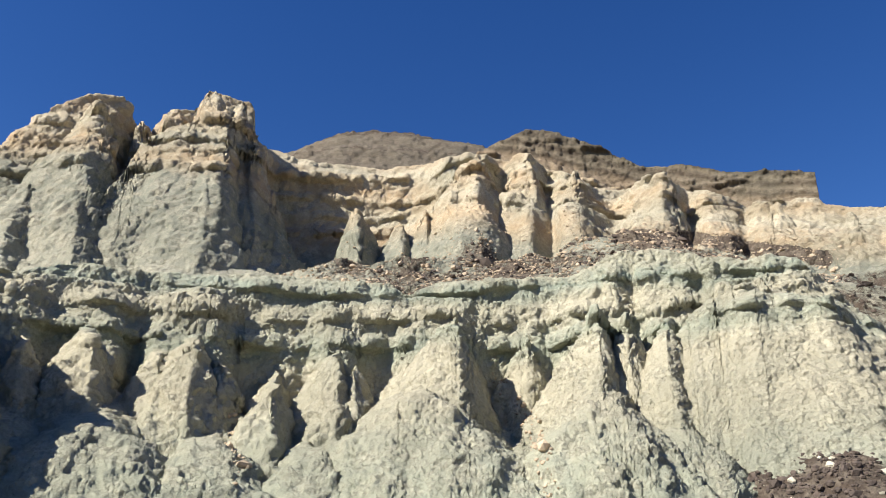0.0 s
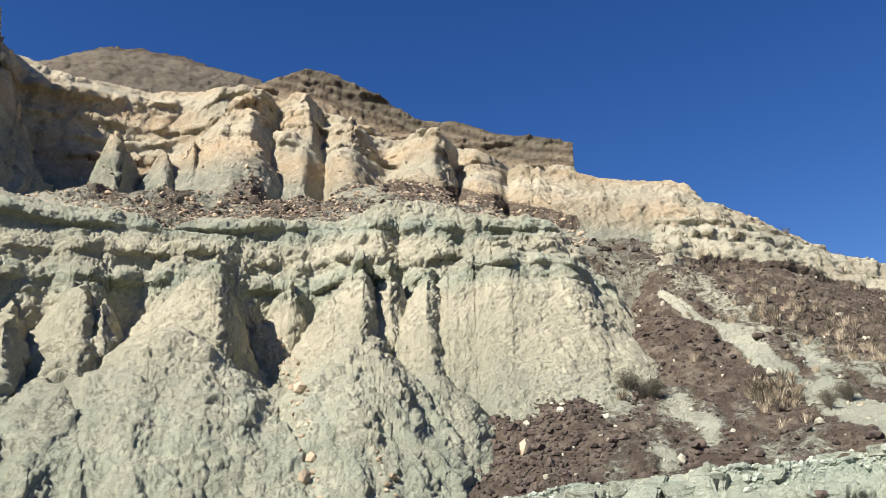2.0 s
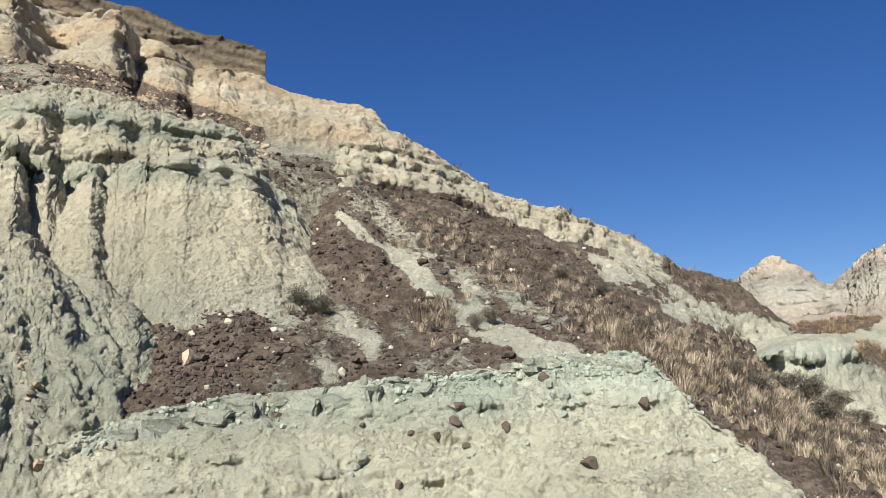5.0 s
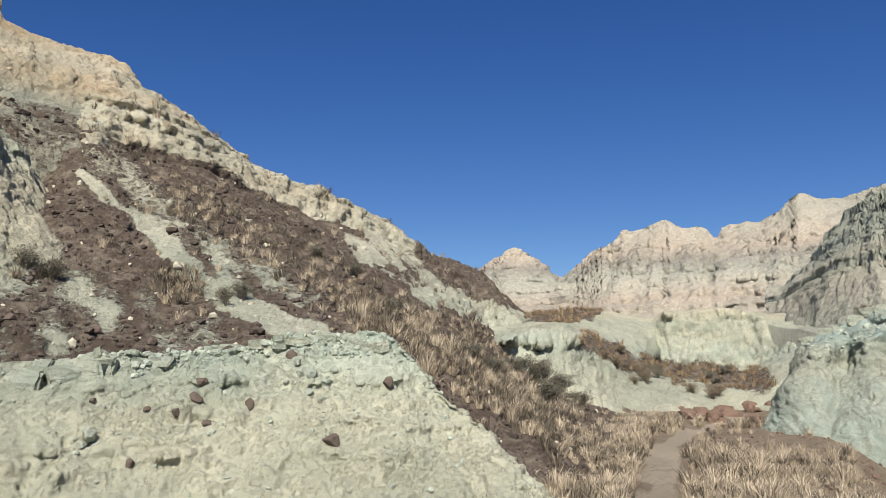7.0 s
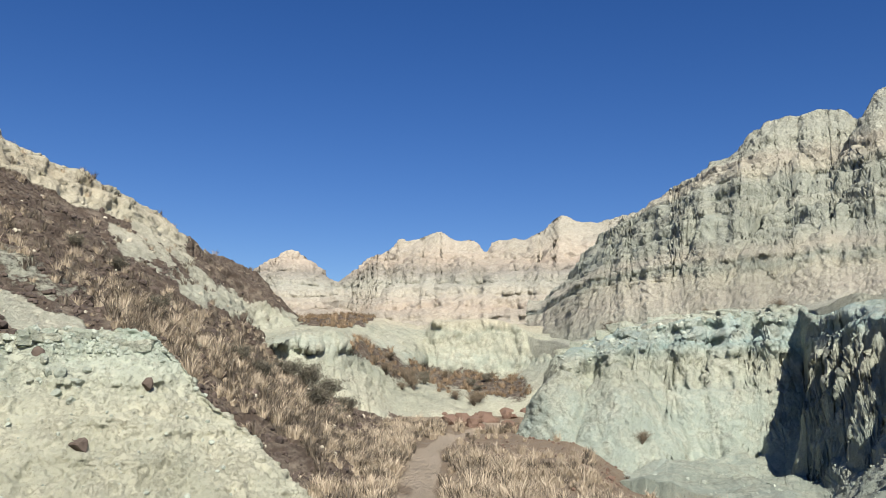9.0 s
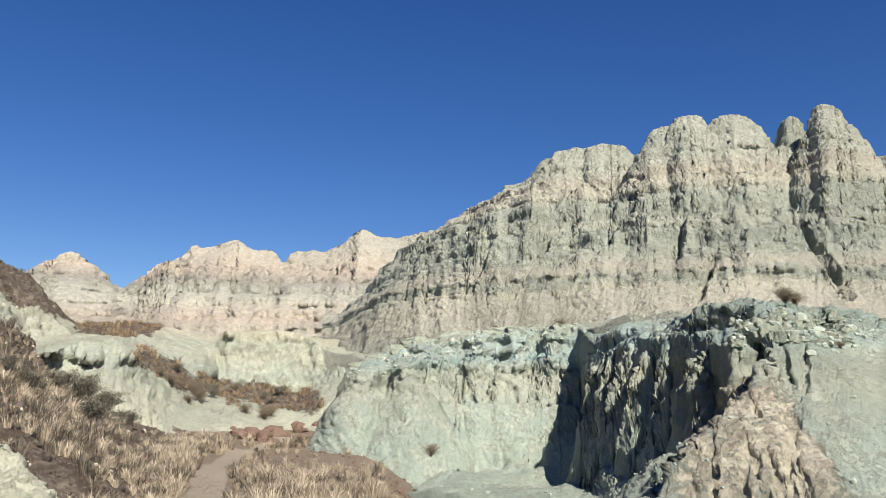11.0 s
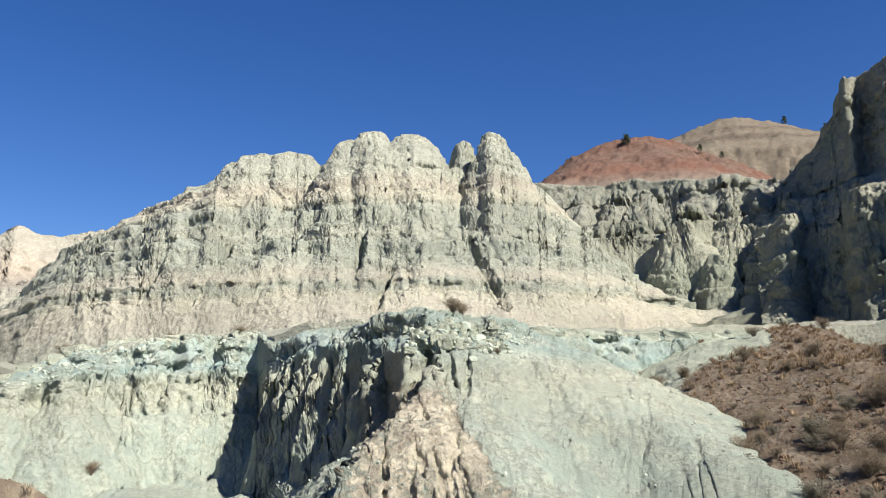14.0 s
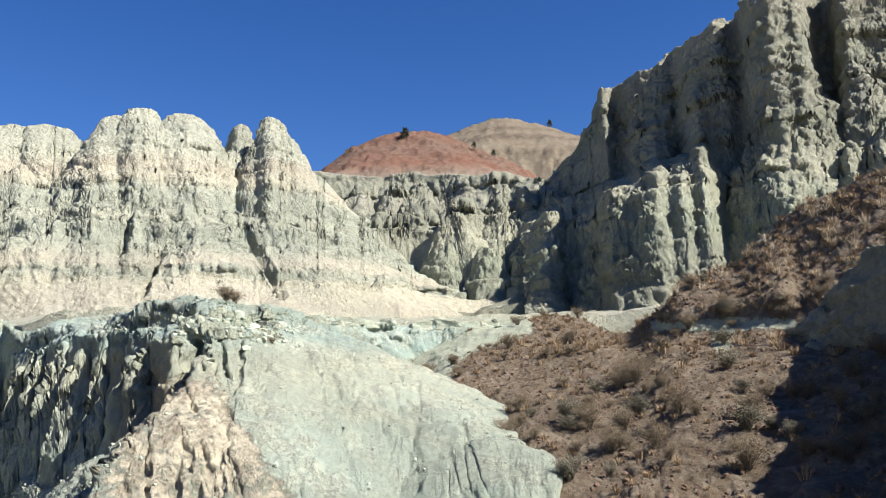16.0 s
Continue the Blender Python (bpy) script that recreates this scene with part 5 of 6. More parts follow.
def spot(name, az, el):
    """The place on a piece of land that is met first in that direction, and its upward lean."""
    a, P, _ = LAND[name]
    j = int(np.clip(np.searchsorted(a, az), 1, len(a) - 2))
    col = P[:, j]
    e = np.degrees(np.arctan2(col[:, 2] - EYE, np.hypot(col[:, 0], col[:, 1])))
    k = int(np.argmax(e >= el)) if (e >= el).any() else int(np.argmax(e))
    return Vector(col[k])


def scatter(name, count, chance, seed):
    """Places on a piece of land, by area, kept where chance(azimuth, elevation, cover, distance, slope) says."""
    a, P, cover = LAND[name]
    rs = np.random.RandomState(seed)
    du, dv = P[1:, 1:] - P[1:, :-1], P[1:, 1:] - P[:-1, 1:]
    cr = np.cross(du, dv)
    area = np.linalg.norm(cr, axis=-1)
    up = np.abs(cr[..., 2]) / np.maximum(area, 1e-9)
    Q = (P[1:, 1:] + P[:-1, :-1]) / 2
    r = np.hypot(Q[..., 0], Q[..., 1])
    A = np.broadcast_to(((a[1:] + a[:-1]) / 2)[None], r.shape)
    w = area * np.clip(chance(A, np.degrees(np.arctan2(Q[..., 2] - EYE, r)), cover[1:, 1:], r, up), 0, 1)
    w = w.ravel() / w.sum()
    pick = rs.choice(w.size, count, p=w)
    i, j = np.unravel_index(pick, r.shape)
    f, g = rs.rand(count, 1), rs.rand(count, 1)
    return P[i, j] * (1 - f) * (1 - g) + P[i + 1, j] * f * (1 - g) + P[i, j + 1] * (1 - f) * g + P[i + 1, j + 1] * f * g


def ico(level, seed, rough=0.25):
    """A stone's shape: a ball broken by a few flat faces, radius about 1."""
    bm = bmesh.new()
    bmesh.ops.create_icosphere(bm, subdivisions=level, radius=1.0)
    v = np.array([q.co for q in bm.verts])
    f = np.array([[q.index for q in t.verts] for t in bm.faces], np.int32)
    bm.free()
    rs = np.random.RandomState(seed)
    for _ in range(7):
        d = rs.normal(size=3)
        d /= np.linalg.norm(d)
        cut = rs.uniform(0.5, 0.85)
        over = np.maximum(v @ d - cut, 0)
        v = v - over[:, None] * d
    v = v * (1 + rough * perlin(v[:, 0] * 1.7 + seed, v[:, 1] * 1.7, v[:, 2] * 1.7, seed)[:, None])
    return v * rs.uniform(0.75, 1.25, 3), f


def mesh_of(name, verts, tris, material, smooth=False):
    me = bpy.data.meshes.new(name)
    me.vertices.add(len(verts))
    me.vertices.foreach_set("co", np.asarray(verts, np.float32).ravel())
    k = tris.shape[1]
    me.loops.add(tris.size)
    me.loops.foreach_set("vertex_index", np.asarray(tris, np.int32).ravel())
    me.polygons.add(len(tris))
    me.polygons.foreach_set("loop_start", np.arange(0, tris.size, k, dtype=np.int32))
    me.update(calc_edges=True)
    me.polygons.foreach_set("use_smooth", np.full(len(tris), smooth))
    me.materials.append(material)
    return me


def stones(name, places, sizes, material, label, seed, level=1):
    """A spread of stones as one object."""
    rs = np.random.RandomState(seed)
    shapes = [ico(level, seed * 7 + k) for k in range(6)]
    vs, fs, base = [], [], 0
    for q, s in zip(places, sizes):
        v, f = shapes[rs.randint(6)]
        t = rs.uniform(0, 2 * math.pi)
        c, d = math.cos(t), math.sin(t)
        w = v * rs.uniform(0.7, 1.2, 3)
        w = np.stack([w[:, 0] * c - w[:, 1] * d, w[:, 0] * d + w[:, 1] * c, w[:, 2] * 0.8], 1) * s + q
        w[:, 2] += 0.25 * s
        vs.append(w)
        fs.append(f + base)
        base += len(v)
    return tagged(new(name, mesh_of(name, np.concatenate(vs), np.concatenate(fs), material)), label, "stones", kind="stuff")


def stone_material(name, dark, light, grain=9.0, island=True):
    m, nt, b = nodes_of(name, 0.85, 0.25)
    geo = nt.nodes.new("ShaderNodeNewGeometry")
    info = nt.nodes.new("ShaderNodeObjectInfo")
    pick = geo.outputs["Random Per Island"] if island else info.outputs["Random"]
    pos = geo.outputs["Position"]
    col = blend(nt, pick, dark, light)
    col = blend(nt, ramp(nt, noise_tex(nt, pos, grain, 6, 0.7), [(0.35, (0.0,)), (0.7, (0.6,))]), col, tuple(min(1, c * 1.25) for c in light))
    nt.links.new(col, b.inputs["Base Color"])
    bump = node(nt, "ShaderNodeBump", Strength=0.8, Distance=0.03)
    nt.links.new(noise_tex(nt, pos, grain * 2.2, 6, 0.7), bump.inputs["Height"])
    nt.links.new(bump.outputs[0], b.inputs["Normal"])
    return m


BASALT = stone_material("brown_basalt", (0.042, 0.035, 0.031), (0.115, 0.088, 0.070))
PALE_STONE = stone_material("cream_claystone", (0.36, 0.34, 0.26), (0.52, 0.48, 0.37))
BUFF_STONE = stone_material("buff_rubble", (0.26, 0.195, 0.135), (0.50, 0.40, 0.28))
GREEN_STONE = stone_material("green_claystone_block", (0.22, 0.25, 0.20), (0.39, 0.42, 0.345))
RED_STONE = stone_material("red_brown_basalt", (0.068, 0.046, 0.036), (0.165, 0.108, 0.078))

q = scatter("talus_slope", 14000, lambda A, e, c, r, u: (c > 0.45) * np.clip(1.6 - r / 30, 0.12, 1) * (1 + 3 * bell(A, 22, 5)) * 0.25, 21)
stones("dark_scree", q, rng.gamma(1.8, 0.019, len(q)) + 0.018, BASALT, "loose dark brown basalt scree on the hillside", 3, 1)
q = scatter("talus_slope", 900, lambda A, e, c, r, u: np.clip(1.4 - r / 34, 0.1, 1), 22)
stones("pale_stones", q, rng.gamma(1.6, 0.02, len(q)) + 0.015, PALE_STONE, "small cream claystone chips scattered on scree", 4, 1)
q = scatter("cliff_upper_tier", 5000, lambda A, e, c, r, u: (r < 34.5) * (u > 0.45) * ((A > -12) & (A < 27)) * (0.3 + c), 23)
stones("bench_rubble", q, rng.gamma(1.4, 0.02, len(q)) + 0.014, BUFF_STONE, "tumbled buff rubble below the upper cliff", 5, 1)
q = scatter("cliff_upper_tier", 900, lambda A, e, c, r, u: (r < 33) * (c > 0.4) * (A > -6), 24)
stones("dark_rubble", q, rng.gamma(1.8, 0.024, len(q)) + 0.02, BASALT, "dark basalt rubble on the cliff bench", 6, 1)
q = scatter("cliff_lower_tier", 1500, lambda A, e, c, r, u: 1.0 * (c > 0.3) * (u > 0.3) + 1.5 * sstep(0.8, 0.3, near_line(A, e, [(3.5, 12), (6.0, 9), (7.0, 5), (8.0, 0)])) + 0.8 * sstep(0.7, 0.2, near_line(A, e, [(-14, 9), (-13.4, 5)])) + 0.8 * sstep(1.0, 0.3, near_line(A, e, [(12, 3), (14, -3)])), 25)
stones("gully_rubble", q, rng.gamma(1.5, 0.02, len(q)) + 0.012, BUFF_STONE, "buff and cream rubble lodged in the gullies", 7, 1)
q = scatter("bank_by_the_trail", 700, lambda A, e, c, r, u: 1.0 * (A < 60), 26)
stones("bank_pebbles", q, rng.gamma(1.5, 0.011, len(q)) + 0.008, GREEN_STONE, "small green and grey pebbles on the bank", 8, 1)
PALE_TEAL = stone_material("pale_teal_claystone_block", (0.24, 0.285, 0.235), (0.40, 0.425, 0.345))
q = scatter("bank_by_the_trail", 2600, lambda A, e, c, r, u: (A < 53) * sstep(1.0, 0.2, np.abs(e - line([(14, -2.9), (22.6, -0.5), (28, 0.2), (36, 1.0), (48.5, 2.4), (53, 2.0)], A[0])[None] + 0.5 * perlin(A / 1.5, r, 0, 44))) * (0.2 + 0.8 * (perlin(A / 2, r / 3, 0, 45) > -0.1)), 43)
stones("crest_rubble", q, rng.gamma(1.6, 0.013, len(q)) + 0.012, PALE_TEAL, "broken pale green claystone rubble along the bank's crest", 45, 1)
q = scatter("bank_below_the_bench", 3200, lambda A, e, c, r, u: 0.8 * sstep(0.8, 0.2, near_line(A, e, [(79.4, 2.0), (82.8, 3.2), (85.2, 4.3), (88.9, 5.0), (94, 5.7)]) + 0.5 * perlin(A, r, 0, 47)) + 1.0 * sstep(1.3, 0.3, near_line(A, e, [(105.2, 5.6), (108, 5.3), (112, 4.9)]) + 0.7 * perlin(A, r, 0, 48)), 46)
stones("ledge_rubble", q, rng.gamma(1.7, 0.022, len(q)) + 0.015, PALE_TEAL, "broken pale teal claystone blocks along the ledge", 49, 1)
q = scatter("bank_below_the_bench", 2200, lambda A, e, c, r, u: (u > 0.5) * (r < 32), 27)
stones("slope_pebbles", q, rng.gamma(1.4, 0.010, len(q)) + 0.010, GREEN_STONE, "pale pebbles on the claystone slope", 9, 1)
q = scatter("brushy_slope", 8000, lambda A, e, c, r, u: (c > 0.4) * np.clip(1.5 - r / 30, 0.2, 1), 28)
stones("brown_gravel", q, rng.gamma(1.6, 0.014, len(q)) + 0.010, RED_STONE, "red-brown gravel on the brushy slope", 10, 1)


q = scatter("ground", 2600, lambda A, e, c, r, u: (A > 56) * (A < 100) * (r > 7) * (r < 36) * (0.3 + 1.0 * (A > 82)) * (trail_gap(A, r) > 0.7), 29)
stones("floor_gravel", q, rng.gamma(1.5, 0.018, len(q)) + 0.010, RED_STONE, "red and brown gravel on the valley floor", 12, 1)


# single boulders that stand out
def boulder(where, size, material, label, seed, shape=(1, 1, 1), level=3, sink=0.15, group=""):
    v, f = ico(level, seed, 0.35)
    v = v * np.array(shape) * size
    me = mesh_of("boulder", v, f, material, False)
    ob = new("boulder", me)
    ob.matrix_world = pose(where.x, where.y, where.z + size * (1 - sink) * 0.5 * shape[2], 0, 0, (seed * 77) % 360)
    return tagged(ob, label, "boulder", group)


for k, (az, el, s) in enumerate([(48.3, -4.2, 0.17), (42.9, -1.7, 0.10), (39.4, -1.3, 0.10), (39.9, -0.2, 0.09), (40.3, -2.9, 0.08), (35.7, -5.4, 0.08), (38.3, -2.3, 0.07), (36.6, -2.0, 0.07), (52.0, -0.2, 0.10), (45.6, 1.5, 0.09), (31.8, 0.3, 0.08), (33.3, -1.4, 0.06)]):
    boulder(spot("bank_by_the_trail", az, el), s, BASALT, "dark basalt stone stuck in the green bank", 40 + k, (1, 1, 1.1), 2, 0.9, "stones in the bank")
for k, (az, el, s) in enumerate([(20.2, 10.3, 0.20), (26.5, 7.9, 0.16), (27.2, 7.7, 0.14), (27.0, 6.9, 0.12), (24.3, 5.4, 0.12), (27.2, 4.9, 0.12), (20.9, 6.0, 0.10), (22.0, 4.4, 0.10), (37.9, 7.2, 0.14), (38.8, 6.3, 0.12)]):
    boulder(spot("talus_slope", az, el), s, PALE_STONE, "cream claystone block lying on dark scree", 60 + k, (1.2, 1, 0.8), 2, 0.3, "pale blocks on the scree")
boulder(spot("talus_slope", 21.9, 2.9), 0.24, BUFF_STONE, "angular tan sandstone block on dark scree", 75, (1.1, 0.9, 0.8), 2, 0.5)
for k in range(46):
    az, el = 71.0 + 6.2 * rng.rand(), -2.9 + 2.6 * rng.rand()
    w = spot("ground", az, el)
    boulder(w, rng.uniform(0.16, 0.5), RED_STONE, "rounded red-brown basalt boulder beside the trail", 80 + k, (1, 1, 0.8), 2, 0.3, "boulder pile by the trail")
for k, (az, el, s) in enumerate([(84.5, -4.4, 0.14), (86.1, -4.5, 0.18), (87.4, -4.9, 0.12), (88.8, -5.2, 0.15), (90.2, -5.6, 0.12), (92.8, -5.0, 0.20), (83.5, -4.9, 0.22), (82.4, -4.0, 0.2), (63.0, -6.0, 0.2), (62.0, -4.6, 0.18)]):
    boulder(spot("ground", az, el), s, RED_STONE, "red-brown basalt boulder on the valley floor", 140 + k, (1, 1, 0.75), 2, 0.3, "boulders on the valley floor")


# dead bunchgrass
def straw_material(name, a, b_):
    m, nt, b = nodes_of(name, 0.7, 0.2)
    geo = nt.nodes.new("ShaderNodeNewGeometry")
    col = blend(nt, geo.outputs["Random Per Island"], a, b_)
    col = blend(nt, ramp(nt, noise_tex(nt, geo.outputs["Position"], 1.5, 3), [(0.4, (0.0,)), (0.65, (0.6,))]), col, tuple(c * 0.55 for c in a))
    nt.links.new(col, b.inputs["Base Color"])
    b.inputs["Subsurface Weight"].default_value = 0.0
    return m


STRAW = straw_material("dead_straw", (0.37, 0.30, 0.21), (0.64, 0.545, 0.40))
TWIG = straw_material("dry_grey_twigs", (0.10, 0.085, 0.065), (0.22, 0.18, 0.13))
RUSTY = straw_material("rusty_dry_brush", (0.21, 0.15, 0.095), (0.42, 0.31, 0.19))
SAGE = straw_material("sage_foliage", (0.115, 0.108, 0.08), (0.23, 0.21, 0.155))


def tufts(name, places, heights, blades, material, label, seed, lean=0.5, width=0.011):
    """Bunches of grass blades, each blade bent over, as one object."""
    rs = np.random.RandomState(seed)
    n = len(places) * blades
    base = np.repeat(np.asarray(places), blades, 0)
    h = np.repeat(np.asarray(heights), blades) * rs.uniform(0.45, 1.1, n)
    t = rs.uniform(0, 2 * math.pi, n)
    out = rs.uniform(0.05, lean, n) * h
    d = np.stack([np.cos(t), np.sin(t), 0 * t], 1)
    side = np.stack([-np.sin(t + rs.normal(0, 0.7, n)), np.cos(t), 0 * t], 1) * (width * rs.uniform(0.6, 1.5, n))[:, None]
    foot = base + d * (np.repeat(np.asarray(heights), blades) * 0.28 * np.sqrt(rs.rand(n)))[:, None]
    foot[:, 2] -= 0.03
    mid = foot + d * (out * 0.35)[:, None]
    mid[:, 2] += h * 0.6
    tip = foot + d * out[:, None]
    tip[:, 2] += h * rs.uniform(0.8, 1.0, n)
    v = np.stack([foot - side, foot + side, mid - side * 0.8, mid + side * 0.8, tip], 1).reshape(-1, 3)
    o = (np.arange(n) * 5)[:, None]
    f = np.concatenate([o + np.array([[0, 1, 3]]), o + np.array([[0, 3, 2]]), o + np.array([[2, 3, 4]])])
    return tagged(new(name, mesh_of(name, v, f, material)), label, "grass", kind="stuff")


def slope_grass(A, e, c, r, u):
    k = 1.0 * (np.hypot((A - 29) / 2.0, (e - 7.2) / 1.3) < 1) + 0.9 * (np.hypot((A - 38) / 1.6, (e - 6.0) / 1.2) < 1)
    band = near_line(A, e, [(38, 11.5), (46, 7.5), (52, 5), (58, 1.5), (64, -2)])
    k = k + 0.16 * sstep(2.0, 0.6, band) + 0.8 * sstep(1.8, 0.3, near_line(A, e, [(50, 4.6), (56, 1.0), (62, -2.5), (66, -5)]))
    return (k + 0.012 * (A > 30)) * (trail_gap(A, r) > 0.8)


q = scatter("talus_slope", 1250, slope_grass, 31)
tufts("hillside_grass", q, rng.gamma(4, 0.045, len(q)) + 0.08, 80, STRAW, "dead golden bunchgrass on the scree slope", 32, 1.0, 0.0055)
q = scatter("talus_slope", 900, slope_grass, 33)
tufts("hillside_brush", q, rng.uniform(0.2, 0.45, len(q)), 40, TWIG, "low grey dry brush among the bunchgrass", 34, 0.9, 0.008)


def floor_grass(A, e, c, r, u):
    gap = trail_gap(A, r)
    return (gap > 0.48) * (A > 58) * (A < 94) * (r > 8) * (r < 36) * (0.4 + 0.8 * bell(gap, 1.4, 1.6)) * (0.3 + 0.7 * sstep(8, 1.5, gap)) * np.clip(0.22 + 2.2 * perlin(A / 3, r / 2, 0, 36), 0.04, 1) * (1 - 0.85 * (A > 71.5) * (r > 21))


q = scatter("ground", 700, floor_grass, 34)
tufts("floor_brush", q, rng.uniform(0.2, 0.45, len(q)), 45, TWIG, "low grey-brown dry brush on the valley floor", 50, 0.9, 0.008)
q = scatter("ground", 2300, floor_grass, 35)
tufts("trailside_grass", q, rng.gamma(4, 0.045, len(q)) + 0.08, 90, STRAW, "dead golden bunchgrass along the trail", 36, 1.0, 0.0055)
q = scatter("rise_in_the_valley", 420, lambda A, e, c, r, u: 1.0 * (c > 0.35), 41)
tufts("valley_grass", q, rng.gamma(4, 0.05, len(q)) + 0.1, 60, RUSTY, "rusty dry grass on the valley rise", 42, 1.0, 0.009)
q = scatter("brushy_slope", 2800, lambda A, e, c, r, u: (c > 0.3) * (0.25 + 1.0 * bell(e, 4.5, 2.0) + 1.5 * (A > 138) * (e > 6)), 37)
tufts("slope_grass", q, rng.gamma(4, 0.028, len(q)) + 0.05, 60, RUSTY, "rusty dry grass on the brown slope", 38, 1.1, 0.0055)
q = scatter("brushy_slope", 260, lambda A, e, c, r, u: 1.0 * (A > 137) * (e > 5), 39)
tufts("ridge_grass", q, rng.uniform(0.2, 0.4, len(q)), 60, STRAW, "golden grass along the brown ridge", 40, 1.0, 0.006)


def part(name, me, parent, label=""):
    ob = new(name, me)
    ob.parent = parent
    return tagged(ob, label)


def tube(path, radius, sides=5):
    """A tapered stem along points; returns vertices and quads."""
    vs, fs = [], []
    n = len(path)
    for i, c in enumerate(path):
        d = (path[min(i + 1, n - 1)] - path[max(i - 1, 0)]).normalized()
        u = d.orthogonal().normalized()
        w = d.cross(u)
        for k in range(sides):
            t = 2 * math.pi * k / sides
            vs.append(c + (u * math.cos(t) + w * math.sin(t)) * radius * (1 - 0.8 * i / (n - 1)))
        if i:
            for k in range(sides):
                fs.append(((i - 1) * sides + k, (i - 1) * sides + (k + 1) % sides, i * sides + (k + 1) % sides, i * sides + k))
    return [tuple(v) for v in vs], fs


def merged(pieces):
    vs, fs = [], []
    for v, f in pieces:
        o = len(vs)
        vs += v
        fs += [tuple(i + o for i in q) for q in f]
    return np.array(vs), np.array(fs)


def leaves_at(points, size, count, rs, spread):
    """Small narrow leaves thrown round points, two triangles each."""
    n = len(points) * count
    c = np.repeat(points, count, 0) + rs.normal(0, spread, (n, 3))
    d = rs.normal(size=(n, 3))
    d /= np.linalg.norm(d, axis=1)[:, None]
    e = np.cross(d, rs.normal(size=(n, 3)))
    e /= np.linalg.norm(e, axis=1)[:, None]
    s = size * rs.uniform(0.6, 1.4, n)[:, None]
    v = np.stack([c - d * s, c + e * s * 0.45, c + d * s, c - e * s * 0.45], 1).reshape(-1, 3)
    o = (np.arange(n) * 4)[:, None]
    return v, np.concatenate([o + np.array([[0, 1, 2]]), o + np.array([[0, 2, 3]])])


def shrub(seed, foliage, label, stems=26, leaf=0.022, per=16, wide=0.75):
    """A dry twiggy shrub about one metre across: forked stems and sparse small leaves."""
    rs = np.random.RandomState(seed)
    root = tagged(new("shrub"), label, "shrub")
    pieces, tips = [], []
    for k in range(stems):
        t, out, h = rs.uniform(0, 2 * math.pi), rs.uniform(0.1, wide) * 0.6, rs.uniform(0.3, 0.62)
        d = Vector((math.cos(t), math.sin(t), 0))
        q = [Vector((0, 0, -0.08)) + d * 0.04, d * out * 0.4 + Vector((0, 0, h * 0.5)), d * out + Vector((rs.normal(0, 0.04), rs.normal(0, 0.04), h))]
        pieces.append(tube(q, 0.011, 4))
        for j in range(4):
            f = rs.uniform(0.35, 1.0)
            b0 = q[0].lerp(q[1], f * 2) if f < 0.5 else q[1].lerp(q[2], f * 2 - 1)
            b1 = b0 + Vector((rs.normal(0, 0.12), rs.normal(0, 0.12), rs.uniform(0.02, 0.16)))
            pieces.append(tube([b0, (b0 + b1) / 2 + Vector((0, 0, 0.02)), b1], 0.006, 3))
            tips += [b1, (b0 + b1) / 2]
        tips.append(q[2])
    v, f = [], []
    for pv, pf in pieces:
        o = len(v)
        v += pv
        f += [tuple(i + o for i in q) for q in pf]
    part("branchwork", mesh_of("branchwork", np.array(v), np.array(f), TWIG), root, "bare grey-brown branching stems")
    lv, lf = leaves_at(np.array([tuple(q) for q in tips]), leaf, per, rs, 0.045)
    part("foliage", mesh_of("foliage", lv, lf, foliage), root)
    return root


def juniper(seed, label):
    """A small far juniper: tapered trunk, limbs, and a crown of many little sprays with gaps."""
    rs = np.random.RandomState(seed)
    root = tagged(new("juniper_tree"), label, "tree")
    part("trunk", mesh_of("trunk", *[np.array(q) for q in tube([Vector((0, 0, -0.4)), Vector((0.05, 0, 1.2)), Vector((0, 0.08, 3.2))], 0.22, 7)], TWIG), root, "dark fissured trunk")
    pieces, tips = [], []
    for k in range(22):
        t, z = rs.uniform(0, 6.28), rs.uniform(0.4, 2.9)
        out = (1.35 - 0.3 * z) * rs.uniform(0.6, 1.15)
        a, b0 = Vector((0, 0, z)), Vector((math.cos(t) * out, math.sin(t) * out, z + rs.uniform(0.1, 0.5)))
        pieces.append(tube([a, (a + b0) / 2, b0], 0.05, 4))
        tips += [b0, a.lerp(b0, 0.75), a.lerp(b0, 0.5)]
    part("branchwork", mesh_of("branchwork", *merged(pieces), TWIG), root)
    lv, lf = leaves_at(np.array([tuple(q) for q in tips]), 0.11, 40, rs, 0.2)
    part("crown", mesh_of("crown", lv, lf, EVERGREEN), root, "dense dark green scaly foliage")
    return root


EVERGREEN = straw_material("juniper_green", (0.030, 0.045, 0.022), (0.075, 0.095, 0.05))

sage = [shrub(201, SAGE, "grey-green sagebrush with bare twigs on the hillside"), shrub(202, SAGE, "grey-green sagebrush with bare twigs on the hillside", 22)]
DRY = straw_material("dry_brown_leaves", (0.15, 0.118, 0.08), (0.29, 0.23, 0.155))
dry = [shrub(203, DRY, "dry rust-brown brush with thin bare twigs", 34, 0.014, 16), shrub(204, DRY, "dry rust-brown brush with thin bare twigs", 30, 0.014, 14)]
used = set()


